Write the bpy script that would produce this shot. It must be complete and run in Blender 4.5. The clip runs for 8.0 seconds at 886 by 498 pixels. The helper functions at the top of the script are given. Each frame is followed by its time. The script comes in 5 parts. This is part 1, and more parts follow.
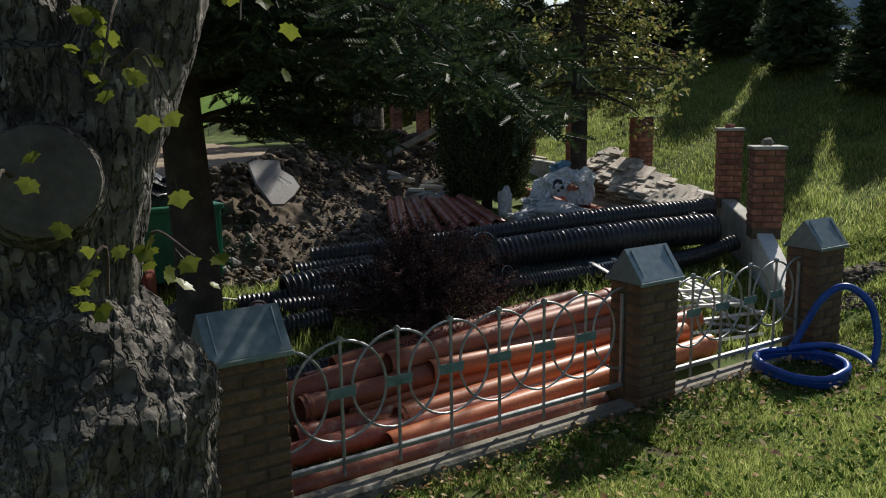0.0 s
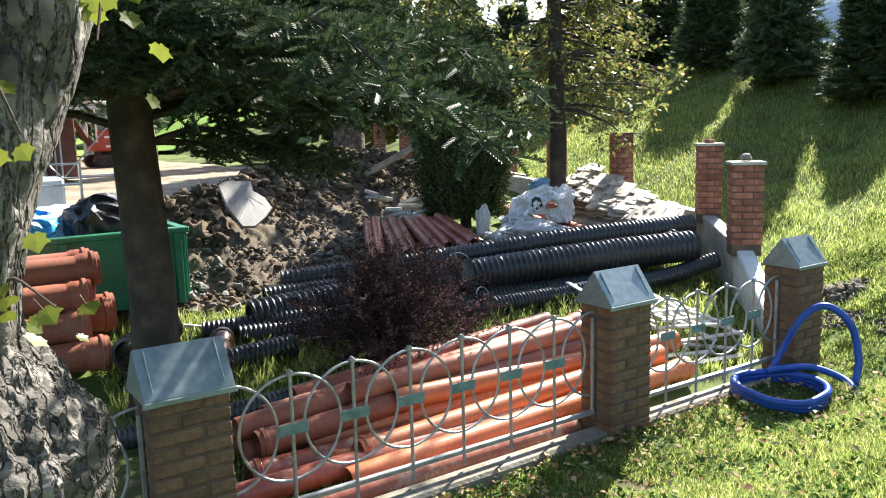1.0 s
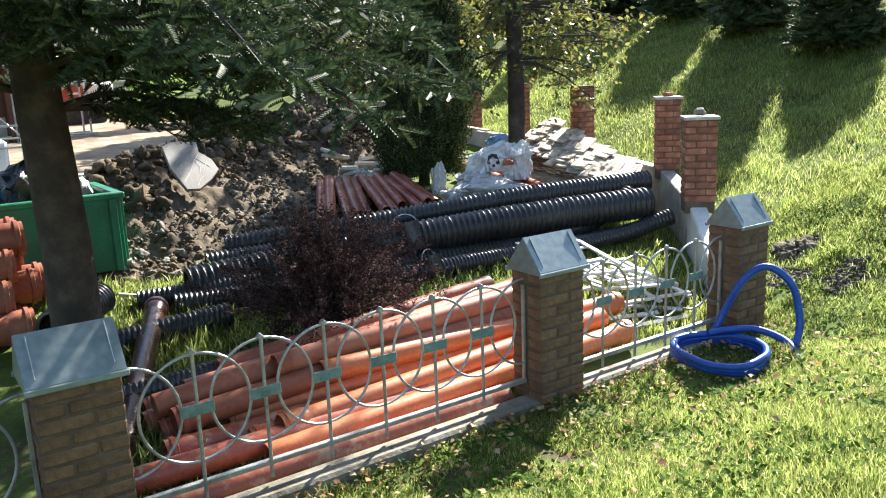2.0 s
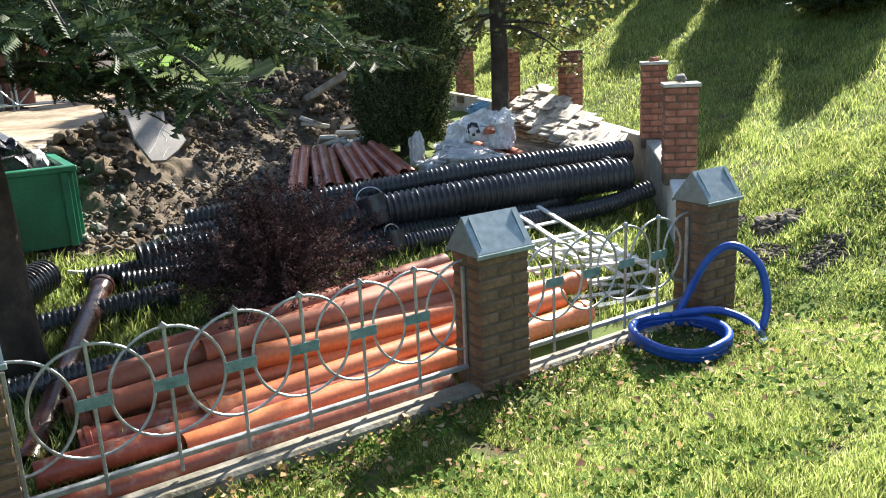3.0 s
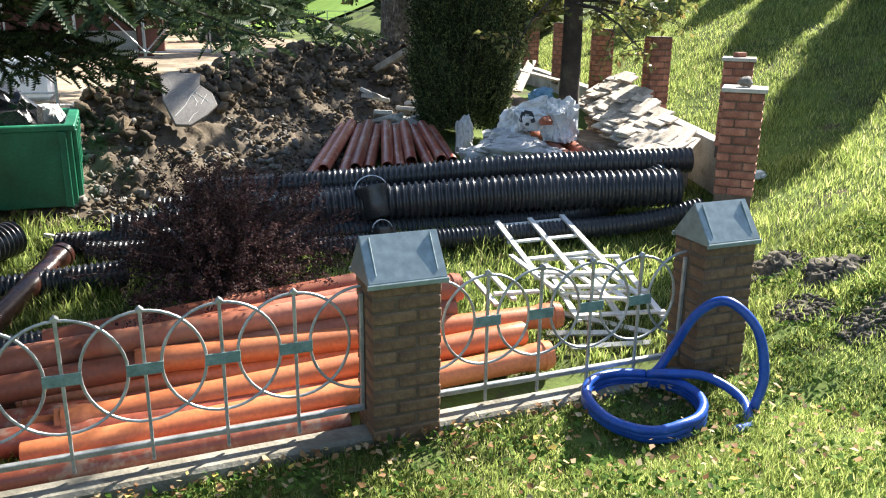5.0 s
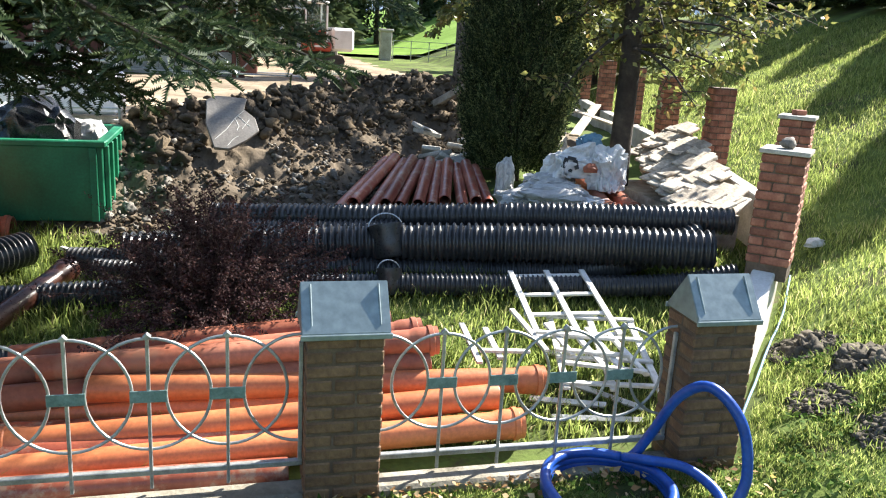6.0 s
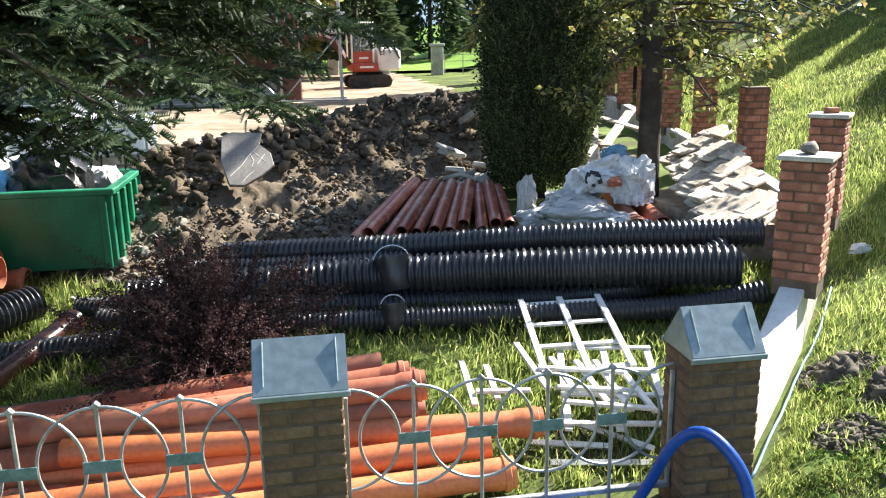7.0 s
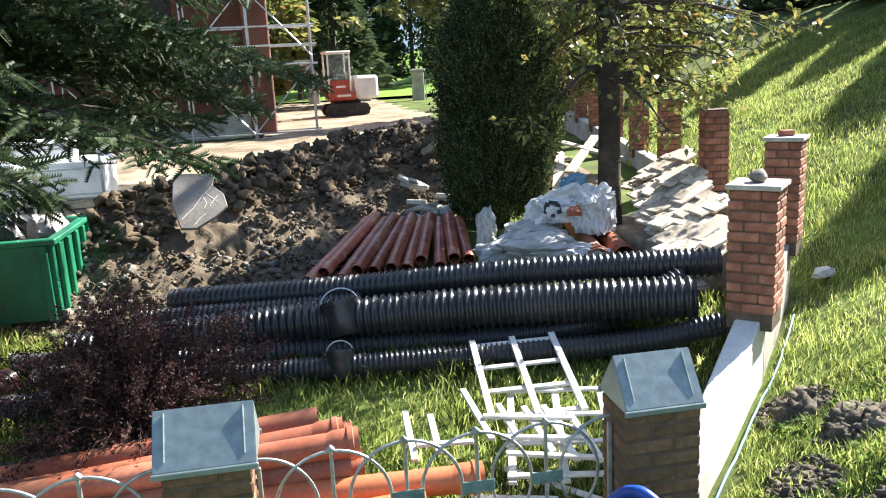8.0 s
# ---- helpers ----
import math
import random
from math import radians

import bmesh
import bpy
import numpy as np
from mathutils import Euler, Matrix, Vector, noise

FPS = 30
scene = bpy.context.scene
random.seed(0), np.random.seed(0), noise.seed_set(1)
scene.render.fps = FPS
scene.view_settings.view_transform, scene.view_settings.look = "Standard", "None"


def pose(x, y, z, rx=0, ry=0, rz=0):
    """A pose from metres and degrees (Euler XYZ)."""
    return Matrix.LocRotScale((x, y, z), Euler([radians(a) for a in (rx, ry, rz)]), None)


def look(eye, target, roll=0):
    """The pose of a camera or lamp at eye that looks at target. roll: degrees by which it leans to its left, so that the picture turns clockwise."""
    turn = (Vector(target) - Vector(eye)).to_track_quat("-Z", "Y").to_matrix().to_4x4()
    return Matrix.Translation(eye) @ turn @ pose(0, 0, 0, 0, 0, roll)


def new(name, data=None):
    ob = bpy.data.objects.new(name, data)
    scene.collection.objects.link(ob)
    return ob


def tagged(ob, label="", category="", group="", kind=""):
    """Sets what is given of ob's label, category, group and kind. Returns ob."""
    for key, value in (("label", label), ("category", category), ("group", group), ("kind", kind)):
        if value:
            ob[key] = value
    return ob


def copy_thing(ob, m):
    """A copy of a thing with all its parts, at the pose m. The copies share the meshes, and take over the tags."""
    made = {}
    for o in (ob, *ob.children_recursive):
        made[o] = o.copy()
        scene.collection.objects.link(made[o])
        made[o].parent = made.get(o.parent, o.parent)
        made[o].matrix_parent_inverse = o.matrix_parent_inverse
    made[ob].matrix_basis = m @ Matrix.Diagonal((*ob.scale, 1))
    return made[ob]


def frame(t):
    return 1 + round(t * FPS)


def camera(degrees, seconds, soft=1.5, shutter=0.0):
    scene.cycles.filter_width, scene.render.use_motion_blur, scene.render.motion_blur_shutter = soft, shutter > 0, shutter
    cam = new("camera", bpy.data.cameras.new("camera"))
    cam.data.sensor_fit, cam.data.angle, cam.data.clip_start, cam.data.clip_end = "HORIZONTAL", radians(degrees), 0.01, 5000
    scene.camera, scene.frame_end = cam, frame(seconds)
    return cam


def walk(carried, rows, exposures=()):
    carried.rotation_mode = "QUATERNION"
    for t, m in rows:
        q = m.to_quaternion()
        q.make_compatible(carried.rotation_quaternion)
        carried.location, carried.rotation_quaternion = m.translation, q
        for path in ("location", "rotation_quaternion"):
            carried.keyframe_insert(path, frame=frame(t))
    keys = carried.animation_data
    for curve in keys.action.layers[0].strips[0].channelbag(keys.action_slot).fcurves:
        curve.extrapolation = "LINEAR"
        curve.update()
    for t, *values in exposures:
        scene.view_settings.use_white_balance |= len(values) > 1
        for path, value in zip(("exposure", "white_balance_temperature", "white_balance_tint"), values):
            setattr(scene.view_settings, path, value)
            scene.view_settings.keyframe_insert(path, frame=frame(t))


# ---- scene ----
cam = camera(57.3, 8.0, 1.1)
PATH = [
    (0, (-0.502, -0.066, 2.638), (0.582, 1.58, 2.296), -1.0),
    (0.5, (-0.399, -0.066, 2.667), (0.712, 1.571, 2.38), -2.6),
    (1, (-0.204, 0.002, 2.657), (0.899, 1.642, 2.353), -1.6),
    (1.5, (-0.021, 0.015, 2.715), (1.082, 1.637, 2.323), -2.6),
    (2, (0.265, -0.07, 2.718), (1.378, 1.536, 2.295), -2.3),
    (3.5, (1.296, -0.123, 2.726), (2.302, 1.518, 2.181), -2.4),
    (4, (1.742, -0.105, 2.711), (2.662, 1.575, 2.134), -0.5),
    (4.5, (2.189, -0.105, 2.755), (3.031, 1.59, 2.107), -0.9),
    (5, (2.626, -0.019, 2.803), (3.339, 1.759, 2.227), 0.7),
    (6.5, (3.805, 0.106, 2.911), (4.205, 1.999, 2.404), 2.1),
    (7, (4.086, 0.243, 2.979), (4.399, 2.156, 2.489), -1.0),
    (7.5, (4.332, 0.35, 3.029), (4.509, 2.284, 2.554), 0.6),
    (8, (4.514, 0.419, 3.067), (4.844, 2.342, 2.628), -3.0),
]
walk(cam, [(t, look(eye, target, roll)) for t, eye, target, roll in PATH],
     [(0.0, 0.2), (0.3, 0.85), (0.5, 1.4), (0.7, 1.8), (1.0, 2.1), (2.2, 2.1), (3.5, 2.0), (5.0, 2.0), (6.5, 2.08), (8.0, 2.1)])

# ---- light ----
SUN_TO = Vector((0.87, 0.48, 0.0)).normalized()
SUN_ELEV = radians(38)
world = bpy.data.worlds.new("sky")
scene.world = world
world.use_nodes = True
wn = world.node_tree.nodes
sky = wn.new("ShaderNodeTexSky")
sky.sky_type = "NISHITA"
sky.sun_disc = False
sky.sun_elevation = SUN_ELEV
sky.sun_rotation = math.atan2(SUN_TO.x, SUN_TO.y)
world.node_tree.links.new(sky.outputs[0], wn["Background"].inputs[0])
wn["Background"].inputs[1].default_value = 0.08
sun_data = bpy.data.lights.new("sun", "SUN")
sun_data.energy, sun_data.angle, sun_data.color = 4.6, radians(0.55), (1.0, 0.95, 0.86)
sun = new("sun", sun_data)
sun.rotation_euler = (-(SUN_TO * math.cos(SUN_ELEV) + Vector((0, 0, math.sin(SUN_ELEV))))).to_track_quat("-Z", "Y").to_euler()


# ---- materials ----
def ramp_node(nt, fac, stops):
    r = nt.nodes.new("ShaderNodeValToRGB")
    while len(r.color_ramp.elements) < len(stops):
        r.color_ramp.elements.new(0.5)
    for e, (p, c) in zip(r.color_ramp.elements, stops):
        e.position, e.color = p, (*c, 1)
    nt.links.new(fac, r.inputs[0])
    return r.outputs[0]


def mixed(nt, fac, a, b, kind="MIX"):
    m = nt.nodes.new("ShaderNodeMix")
    m.data_type, m.blend_type = "RGBA", kind
    for k, v in ((0, fac), (6, a), (7, b)):
        if isinstance(v, (int, float)):
            m.inputs[k].default_value = v
        elif isinstance(v, tuple):
            m.inputs[k].default_value = (*v, 1)
        else:
            nt.links.new(v, m.inputs[k])
    return m.outputs[2]


def noise_node(nt, scale, detail=4, rough=0.55, coord=None):
    n = nt.nodes.new("ShaderNodeTexNoise")
    n.inputs["Scale"].default_value = scale
    n.inputs["Detail"].default_value = detail
    n.inputs["Roughness"].default_value = rough
    if coord is not None:
        nt.links.new(coord, n.inputs["Vector"])
    return n.outputs[0]


def surface(name, base, dark, light, rough=0.7, coarse=3.0, fine=40.0, bump=0.3, metal=0.0, spread=0.35,
            vary=0.0, island=False, dirt=None, dirt_at=0.58, dirt_scale=2.0, spec=0.5):
    """Procedural surface with coarse stains, fine grain, relief, and a random tone for each piece."""
    m = bpy.data.materials.new(name)
    m.use_nodes = True
    nt = m.node_tree
    p = nt.nodes["Principled BSDF"]
    co = nt.nodes.new("ShaderNodeTexCoord").outputs["Object"]
    a = noise_node(nt, coarse, 5, 0.6, co)
    b = noise_node(nt, fine, 4, 0.6, co)
    lo, hi = 0.5 - spread / 2, 0.5 + spread / 2
    col = ramp_node(nt, a, [(lo, dark), (0.5, base), (hi, light)])
    col = mixed(nt, 0.35, col, ramp_node(nt, b, [(0.3, (0.25, 0.25, 0.25)), (0.7, (0.75, 0.75, 0.75))]), "OVERLAY")
    if dirt is not None:
        d = noise_node(nt, dirt_scale, 6, 0.7, co)
        col = mixed(nt, ramp_node(nt, d, [(dirt_at, (0, 0, 0)), (dirt_at + 0.1, (1, 1, 1))]), col, dirt)
    if vary or island:
        if island:
            r = nt.nodes.new("ShaderNodeNewGeometry").outputs["Random Per Island"]
        else:
            r = nt.nodes.new("ShaderNodeObjectInfo").outputs["Random"]
        v = ramp_node(nt, r, [(0.0, (1 - vary,) * 3), (1.0, (1 + vary,) * 3)])
        col = mixed(nt, 1.0, col, v, "MULTIPLY")
    nt.links.new(col, p.inputs["Base Color"])
    rr = nt.nodes.new("ShaderNodeMapRange")
    rr.inputs[3].default_value, rr.inputs[4].default_value = max(0.02, rough - 0.12), min(1, rough + 0.12)
    nt.links.new(b, rr.inputs[0])
    nt.links.new(rr.outputs[0], p.inputs["Roughness"])
    p.inputs["Metallic"].default_value = metal
    p.inputs["Specular IOR Level"].default_value = spec
    if bump:
        bn = nt.nodes.new("ShaderNodeBump")
        bn.inputs["Strength"].default_value = bump
        bn.inputs["Distance"].default_value = 0.01
        nt.links.new(b, bn.inputs["Height"])
        nt.links.new(bn.outputs[0], p.inputs["Normal"])
    return m


def leafy(name, stops, through_light=0.4, rough=0.5, gloss=0.25):
    """Leaf or grass: each blade its own tone, light shining through."""
    m = bpy.data.materials.new(name)
    m.use_nodes = True
    nt = m.node_tree
    p = nt.nodes["Principled BSDF"]
    r = nt.nodes.new("ShaderNodeNewGeometry").outputs["Random Per Island"]
    col = ramp_node(nt, r, stops)
    co = nt.nodes.new("ShaderNodeTexCoord").outputs["Object"]
    col = mixed(nt, 0.5, col, ramp_node(nt, noise_node(nt, 1.3, 3, 0.6, co), [(0.3, (0.3, 0.3, 0.3)), (0.7, (0.7, 0.7, 0.7))]), "OVERLAY")
    nt.links.new(col, p.inputs["Base Color"])
    p.inputs["Roughness"].default_value = rough
    p.inputs["Specular IOR Level"].default_value = gloss
    t = nt.nodes.new("ShaderNodeBsdfTranslucent")
    nt.links.new(col, t.inputs[0])
    mx = nt.nodes.new("ShaderNodeMixShader")
    mx.inputs[0].default_value = through_light
    nt.links.new(p.outputs[0], mx.inputs[1])
    nt.links.new(t.outputs[0], mx.inputs[2])
    nt.links.new(mx.outputs[0], nt.nodes["Material Output"].inputs[0])
    return m


def add_cracks(m):
    """Deep flaking plates: relief from stretched cells under the fine grain."""
    nt = m.node_tree
    tc = nt.nodes.new("ShaderNodeTexCoord")
    mp = nt.nodes.new("ShaderNodeMapping")
    mp.inputs["Scale"].default_value = (1.5, 1.5, 0.42)
    nt.links.new(tc.outputs["Object"], mp.inputs[0])
    w = nt.nodes.new("ShaderNodeTexNoise")
    w.inputs["Scale"].default_value = 14
    nt.links.new(mp.outputs[0], w.inputs["Vector"])
    add = nt.nodes.new("ShaderNodeVectorMath")
    add.operation = "MULTIPLY_ADD"
    add.inputs[1].default_value = (0.10, 0.10, 0.10)
    nt.links.new(w.outputs["Color"], add.inputs[0])
    nt.links.new(mp.outputs[0], add.inputs[2])
    vor = nt.nodes.new("ShaderNodeTexVoronoi")
    vor.feature = "DISTANCE_TO_EDGE"
    vor.inputs["Scale"].default_value = 16
    nt.links.new(add.outputs[0], vor.inputs["Vector"])
    edge = ramp_node(nt, vor.outputs["Distance"], [(0.0, (0, 0, 0)), (0.16, (1, 1, 1))])
    old = [n for n in nt.nodes if n.type == "BUMP"][0]
    bump = nt.nodes.new("ShaderNodeBump")
    bump.inputs["Strength"].default_value, bump.inputs["Distance"].default_value = 1.0, 0.035
    nt.links.new(edge, bump.inputs["Height"])
    nt.links.new(bump.outputs[0], old.inputs["Normal"])


M_GROUND = surface("soil_and_turf", (0.09, 0.125, 0.032), (0.05, 0.05, 0.024), (0.15, 0.20, 0.05), 0.95, 1.2, 30, 0.8, dirt=(0.09, 0.07, 0.045), dirt_at=0.56, spec=0.1)
# Sand darkened and blotched for wheel tracks and tree shade across the road.
M_ROAD = surface("sandy_dirt", (0.28, 0.225, 0.16), (0.16, 0.125, 0.09), (0.38, 0.315, 0.23), 0.95, 0.7, 9, 0.9, dirt=(0.16, 0.125, 0.085), dirt_at=0.53, dirt_scale=0.9, spec=0.1)
M_EARTH = surface("dug_earth", (0.125, 0.10, 0.074), (0.07, 0.056, 0.042), (0.19, 0.15, 0.105), 0.95, 1.6, 22, 1.0, spec=0.1)
M_CLOD = surface("earth_clods", (0.115, 0.09, 0.064), (0.065, 0.052, 0.039), (0.17, 0.13, 0.085), 0.95, 4, 30, 1.0, vary=0.18, island=True, spec=0.1)
M_MOLE = surface("dark_topsoil", (0.10, 0.088, 0.07), (0.055, 0.048, 0.038), (0.16, 0.14, 0.11), 0.95, 6, 30, 0.8, spec=0.1)
M_STONE = surface("grey_rubble", (0.15, 0.135, 0.115), (0.09, 0.08, 0.07), (0.24, 0.22, 0.19), 0.85, 5, 40, 0.6, vary=0.3, island=True)
M_CONC = surface("weathered_concrete", (0.42, 0.40, 0.35), (0.28, 0.26, 0.22), (0.55, 0.53, 0.48), 0.9, 2.5, 45, 0.5, dirt=(0.17, 0.15, 0.11), dirt_at=0.6)
M_KERB = surface("mossy_old_concrete", (0.22, 0.20, 0.155), (0.11, 0.10, 0.07), (0.34, 0.32, 0.27), 0.95, 3, 30, 0.8, spread=0.45, dirt=(0.09, 0.08, 0.05), dirt_at=0.56, dirt_scale=4)
# Real dust and fading; on the wide-pipe stack also shade put into the colour.
M_PIPE_DUST_SHADE = surface("dusty_faded_shaded_orange_pvc", (0.33, 0.110, 0.063), (0.25, 0.075, 0.042), (0.41, 0.165, 0.105), 0.5, 1.6, 30, 0.05, vary=0.2, dirt=(0.30, 0.13, 0.08), dirt_at=0.55, dirt_scale=1.8, spec=0.35)
M_PLASTER = surface("pale_wall_render", (0.66, 0.64, 0.60), (0.50, 0.48, 0.44), (0.74, 0.73, 0.69), 0.85, 2.0, 50, 0.3, dirt=(0.36, 0.33, 0.28), dirt_at=0.62)
M_BRICK_RED = surface("red_brick", (0.30, 0.122, 0.076), (0.21, 0.08, 0.052), (0.38, 0.175, 0.11), 0.85, 7, 60, 0.5, vary=0.35, dirt=(0.42, 0.30, 0.22), dirt_at=0.66, dirt_scale=9)
M_BRICK_TAN = surface("buff_brown_brick", (0.150, 0.085, 0.046), (0.10, 0.054, 0.030), (0.205, 0.122, 0.064), 0.8, 7, 60, 0.6, vary=0.16, dirt=(0.16, 0.10, 0.06), dirt_at=0.62, dirt_scale=8)
M_MORTAR = surface("grey_mortar", (0.115, 0.082, 0.056), (0.078, 0.054, 0.038), (0.155, 0.115, 0.082), 0.95, 6, 70, 0.5)
M_TIN = surface("grey_green_sheet_metal", (0.23, 0.285, 0.295), (0.205, 0.255, 0.265), (0.255, 0.31, 0.32), 0.36, 2, 18, 0.015, metal=0.35, dirt=(0.18, 0.22, 0.22), dirt_at=0.68)
M_IRON = surface("silver_painted_iron", (0.36, 0.37, 0.365), (0.25, 0.26, 0.255), (0.45, 0.46, 0.455), 0.45, 8, 60, 0.2, metal=0.5, dirt=(0.22, 0.15, 0.10), dirt_at=0.66, dirt_scale=12)
M_PLATE = surface("grey_green_enamel", (0.15, 0.235, 0.22), (0.10, 0.165, 0.155), (0.20, 0.29, 0.275), 0.45, 14, 80, 0.15, dirt=(0.03, 0.03, 0.03), dirt_at=0.66, dirt_scale=20)
M_PIPE = surface("orange_pvc", (0.54, 0.175, 0.072), (0.46, 0.135, 0.055), (0.58, 0.21, 0.09), 0.38, 1.6, 40, 0.03, vary=0.16, dirt=(0.48, 0.20, 0.11), dirt_at=0.60, dirt_scale=1.4, spec=0.45)
M_PIPE_RED = surface("red_brown_pvc", (0.31, 0.085, 0.05), (0.22, 0.055, 0.035), (0.40, 0.13, 0.075), 0.32, 3, 40, 0.04, vary=0.25, dirt=(0.40, 0.25, 0.18), dirt_at=0.53, dirt_scale=6)
M_BROWN = surface("dark_brown_pvc", (0.078, 0.028, 0.019), (0.055, 0.02, 0.013), (0.11, 0.045, 0.03), 0.3, 3, 40, 0.03)
M_BLACK = surface("black_corrugated_plastic", (0.034, 0.035, 0.037), (0.024, 0.0245, 0.026), (0.048, 0.048, 0.049), 0.30, 2.2, 50, 0.03, dirt=(0.06, 0.055, 0.05), dirt_at=0.72, dirt_scale=3)
M_GREEN = surface("green_enamel_steel", (0.012, 0.16, 0.08), (0.008, 0.11, 0.055), (0.022, 0.22, 0.115), 0.42, 2, 40, 0.1, dirt=(0.06, 0.045, 0.035), dirt_at=0.69, dirt_scale=4)
M_BLUE = surface("blue_plastic_hose", (0.012, 0.07, 0.34), (0.008, 0.05, 0.27), (0.022, 0.10, 0.42), 0.35, 4, 40, 0.03)
M_PALEBLUE = surface("pale_blue_plastic", (0.13, 0.26, 0.38), (0.09, 0.20, 0.31), (0.20, 0.34, 0.45), 0.5, 4, 40, 0.1)
M_WHITE = surface("flaking_white_paint", (0.62, 0.61, 0.57), (0.50, 0.48, 0.43), (0.72, 0.71, 0.68), 0.6, 8, 60, 0.3, dirt=(0.30, 0.24, 0.17), dirt_at=0.64, dirt_scale=11)
M_BAG = surface("dusty_white_woven_plastic", (0.70, 0.70, 0.71), (0.52, 0.52, 0.53), (0.80, 0.80, 0.80), 0.6, 3, 60, 0.35)
M_BAG_GREY = surface("grey_dusty_sacking", (0.48, 0.47, 0.46), (0.34, 0.33, 0.32), (0.60, 0.59, 0.57), 0.75, 3, 60, 0.4)
M_BAG_BLUE = surface("bright_blue_plastic_bag", (0.03, 0.30, 0.72), (0.02, 0.22, 0.6), (0.10, 0.42, 0.8), 0.4, 5, 40, 0.3)
M_BAG_BLACK = surface("black_plastic_bag", (0.012, 0.012, 0.013), (0.008, 0.008, 0.009), (0.025, 0.025, 0.026), 0.28, 5, 40, 0.3)
M_INK = surface("black_print", (0.02, 0.02, 0.022), (0.015, 0.015, 0.017), (0.03, 0.03, 0.03), 0.6, 5, 40, 0.1)
M_WOOD = surface("weathered_boards", (0.42, 0.36, 0.285), (0.26, 0.21, 0.155), (0.56, 0.50, 0.42), 0.85, 6, 45, 0.5, vary=0.42, dirt=(0.26, 0.13, 0.07), dirt_at=0.62, dirt_scale=5)
M_SLATE = surface("veined_pale_marble", (0.21, 0.19, 0.17), (0.16, 0.145, 0.13), (0.27, 0.25, 0.23), 0.6, 2.5, 40, 0.2)
M_BARK = surface("flaking_grey_bark", (0.105, 0.092, 0.076), (0.035, 0.03, 0.024), (0.24, 0.215, 0.185), 0.9, 9, 34, 1.0, spread=0.4, dirt=(0.38, 0.355, 0.32), dirt_at=0.60, dirt_scale=12)
add_cracks(M_BARK)
# Bark colour lowered for shade on the fir; also colours the cypress's shade core.
M_BARK_AND_SHADE = surface("dark_bark_and_shade", (0.05, 0.038, 0.028), (0.028, 0.021, 0.016), (0.085, 0.066, 0.048), 0.95, 6, 30, 1.0)
M_CUT = surface("sawn_grey_end_grain", (0.08, 0.07, 0.06), (0.05, 0.044, 0.038), (0.12, 0.105, 0.09), 0.9, 5, 40, 0.7)
M_NEEDLE = leafy("blue_green_needles", [(0.0, (0.015, 0.030, 0.013)), (0.5, (0.036, 0.061, 0.027)), (1.0, (0.090, 0.122, 0.055))], 0.16, 0.6, 0.2)
M_CYPRESS = leafy("cypress_scales", [(0.0, (0.014, 0.024, 0.012)), (0.55, (0.034, 0.054, 0.024)), (1.0, (0.21, 0.24, 0.10))], 0.25, 0.6, 0.2)
M_SPRUCE = leafy("far_spruce_needles", [(0.0, (0.03, 0.055, 0.025)), (1.0, (0.10, 0.135, 0.06))], 0.25, 0.6, 0.2)
M_LEAF = leafy("turning_leaves", [(0.0, (0.09, 0.115, 0.03)), (0.5, (0.17, 0.19, 0.055)), (0.85, (0.30, 0.29, 0.09)), (1.0, (0.30, 0.20, 0.07))], 0.45, 0.38, 0.5)
M_MAPLE = leafy("maple_leaves", [(0.0, (0.035, 0.085, 0.014)), (0.7, (0.08, 0.14, 0.02)), (1.0, (0.19, 0.19, 0.03))], 0.5, 0.4, 0.3)
M_BARBERRY = leafy("barberry_leaves", [(0.0, (0.030, 0.018, 0.018)), (0.6, (0.070, 0.036, 0.036)), (1.0, (0.15, 0.10, 0.092))], 0.25, 0.75, 0.12)
M_TWIG = surface("dark_twigs", (0.06, 0.04, 0.03), (0.04, 0.027, 0.02), (0.09, 0.06, 0.045), 0.9, 6, 30, 0.3)
M_GRASS = leafy("grass_blades", [(0.0, (0.075, 0.11, 0.03)), (0.35, (0.19, 0.25, 0.062)), (0.8, (0.37, 0.43, 0.125)), (0.95, (0.48, 0.50, 0.20)), (1.0, (0.52, 0.44, 0.25))], 0.70, 0.55, 0.25)
M_WEED = leafy("broad_weed_leaves", [(0.0, (0.035, 0.075, 0.013)), (0.6, (0.08, 0.15, 0.025)), (1.0, (0.17, 0.24, 0.05))], 0.35, 0.75, 0.08)
M_FALLEN = leafy("fallen_leaves", [(0.0, (0.16, 0.075, 0.03)), (0.5, (0.32, 0.19, 0.08)), (0.85, (0.44, 0.36, 0.22)), (1.0, (0.52, 0.36, 0.06))], 0.25, 0.7, 0.2)
M_RUBBER = surface("black_rubber", (0.03, 0.03, 0.03), (0.02, 0.02, 0.02), (0.06, 0.055, 0.05), 0.8, 6, 40, 0.4)
M_MACHINE_WHITE = surface("white_machine_paint", (0.72, 0.72, 0.70), (0.62, 0.62, 0.60), (0.78, 0.78, 0.76), 0.4, 2, 40, 0.05)
M_MACHINE_RED = surface("orange_red_machine_paint", (0.36, 0.06, 0.035), (0.28, 0.05, 0.03), (0.42, 0.09, 0.05), 0.4, 2, 40, 0.05)
# Shade on the church front is put into this darker brick red.
M_CHURCH = surface("shaded_red_church_brick", (0.13, 0.05, 0.036), (0.09, 0.034, 0.026), (0.17, 0.07, 0.05), 0.85, 1.5, 18, 0.4)
M_STEEL = surface("galvanised_tube", (0.48, 0.49, 0.50), (0.38, 0.39, 0.40), (0.58, 0.59, 0.60), 0.4, 6, 50, 0.1, metal=0.7)
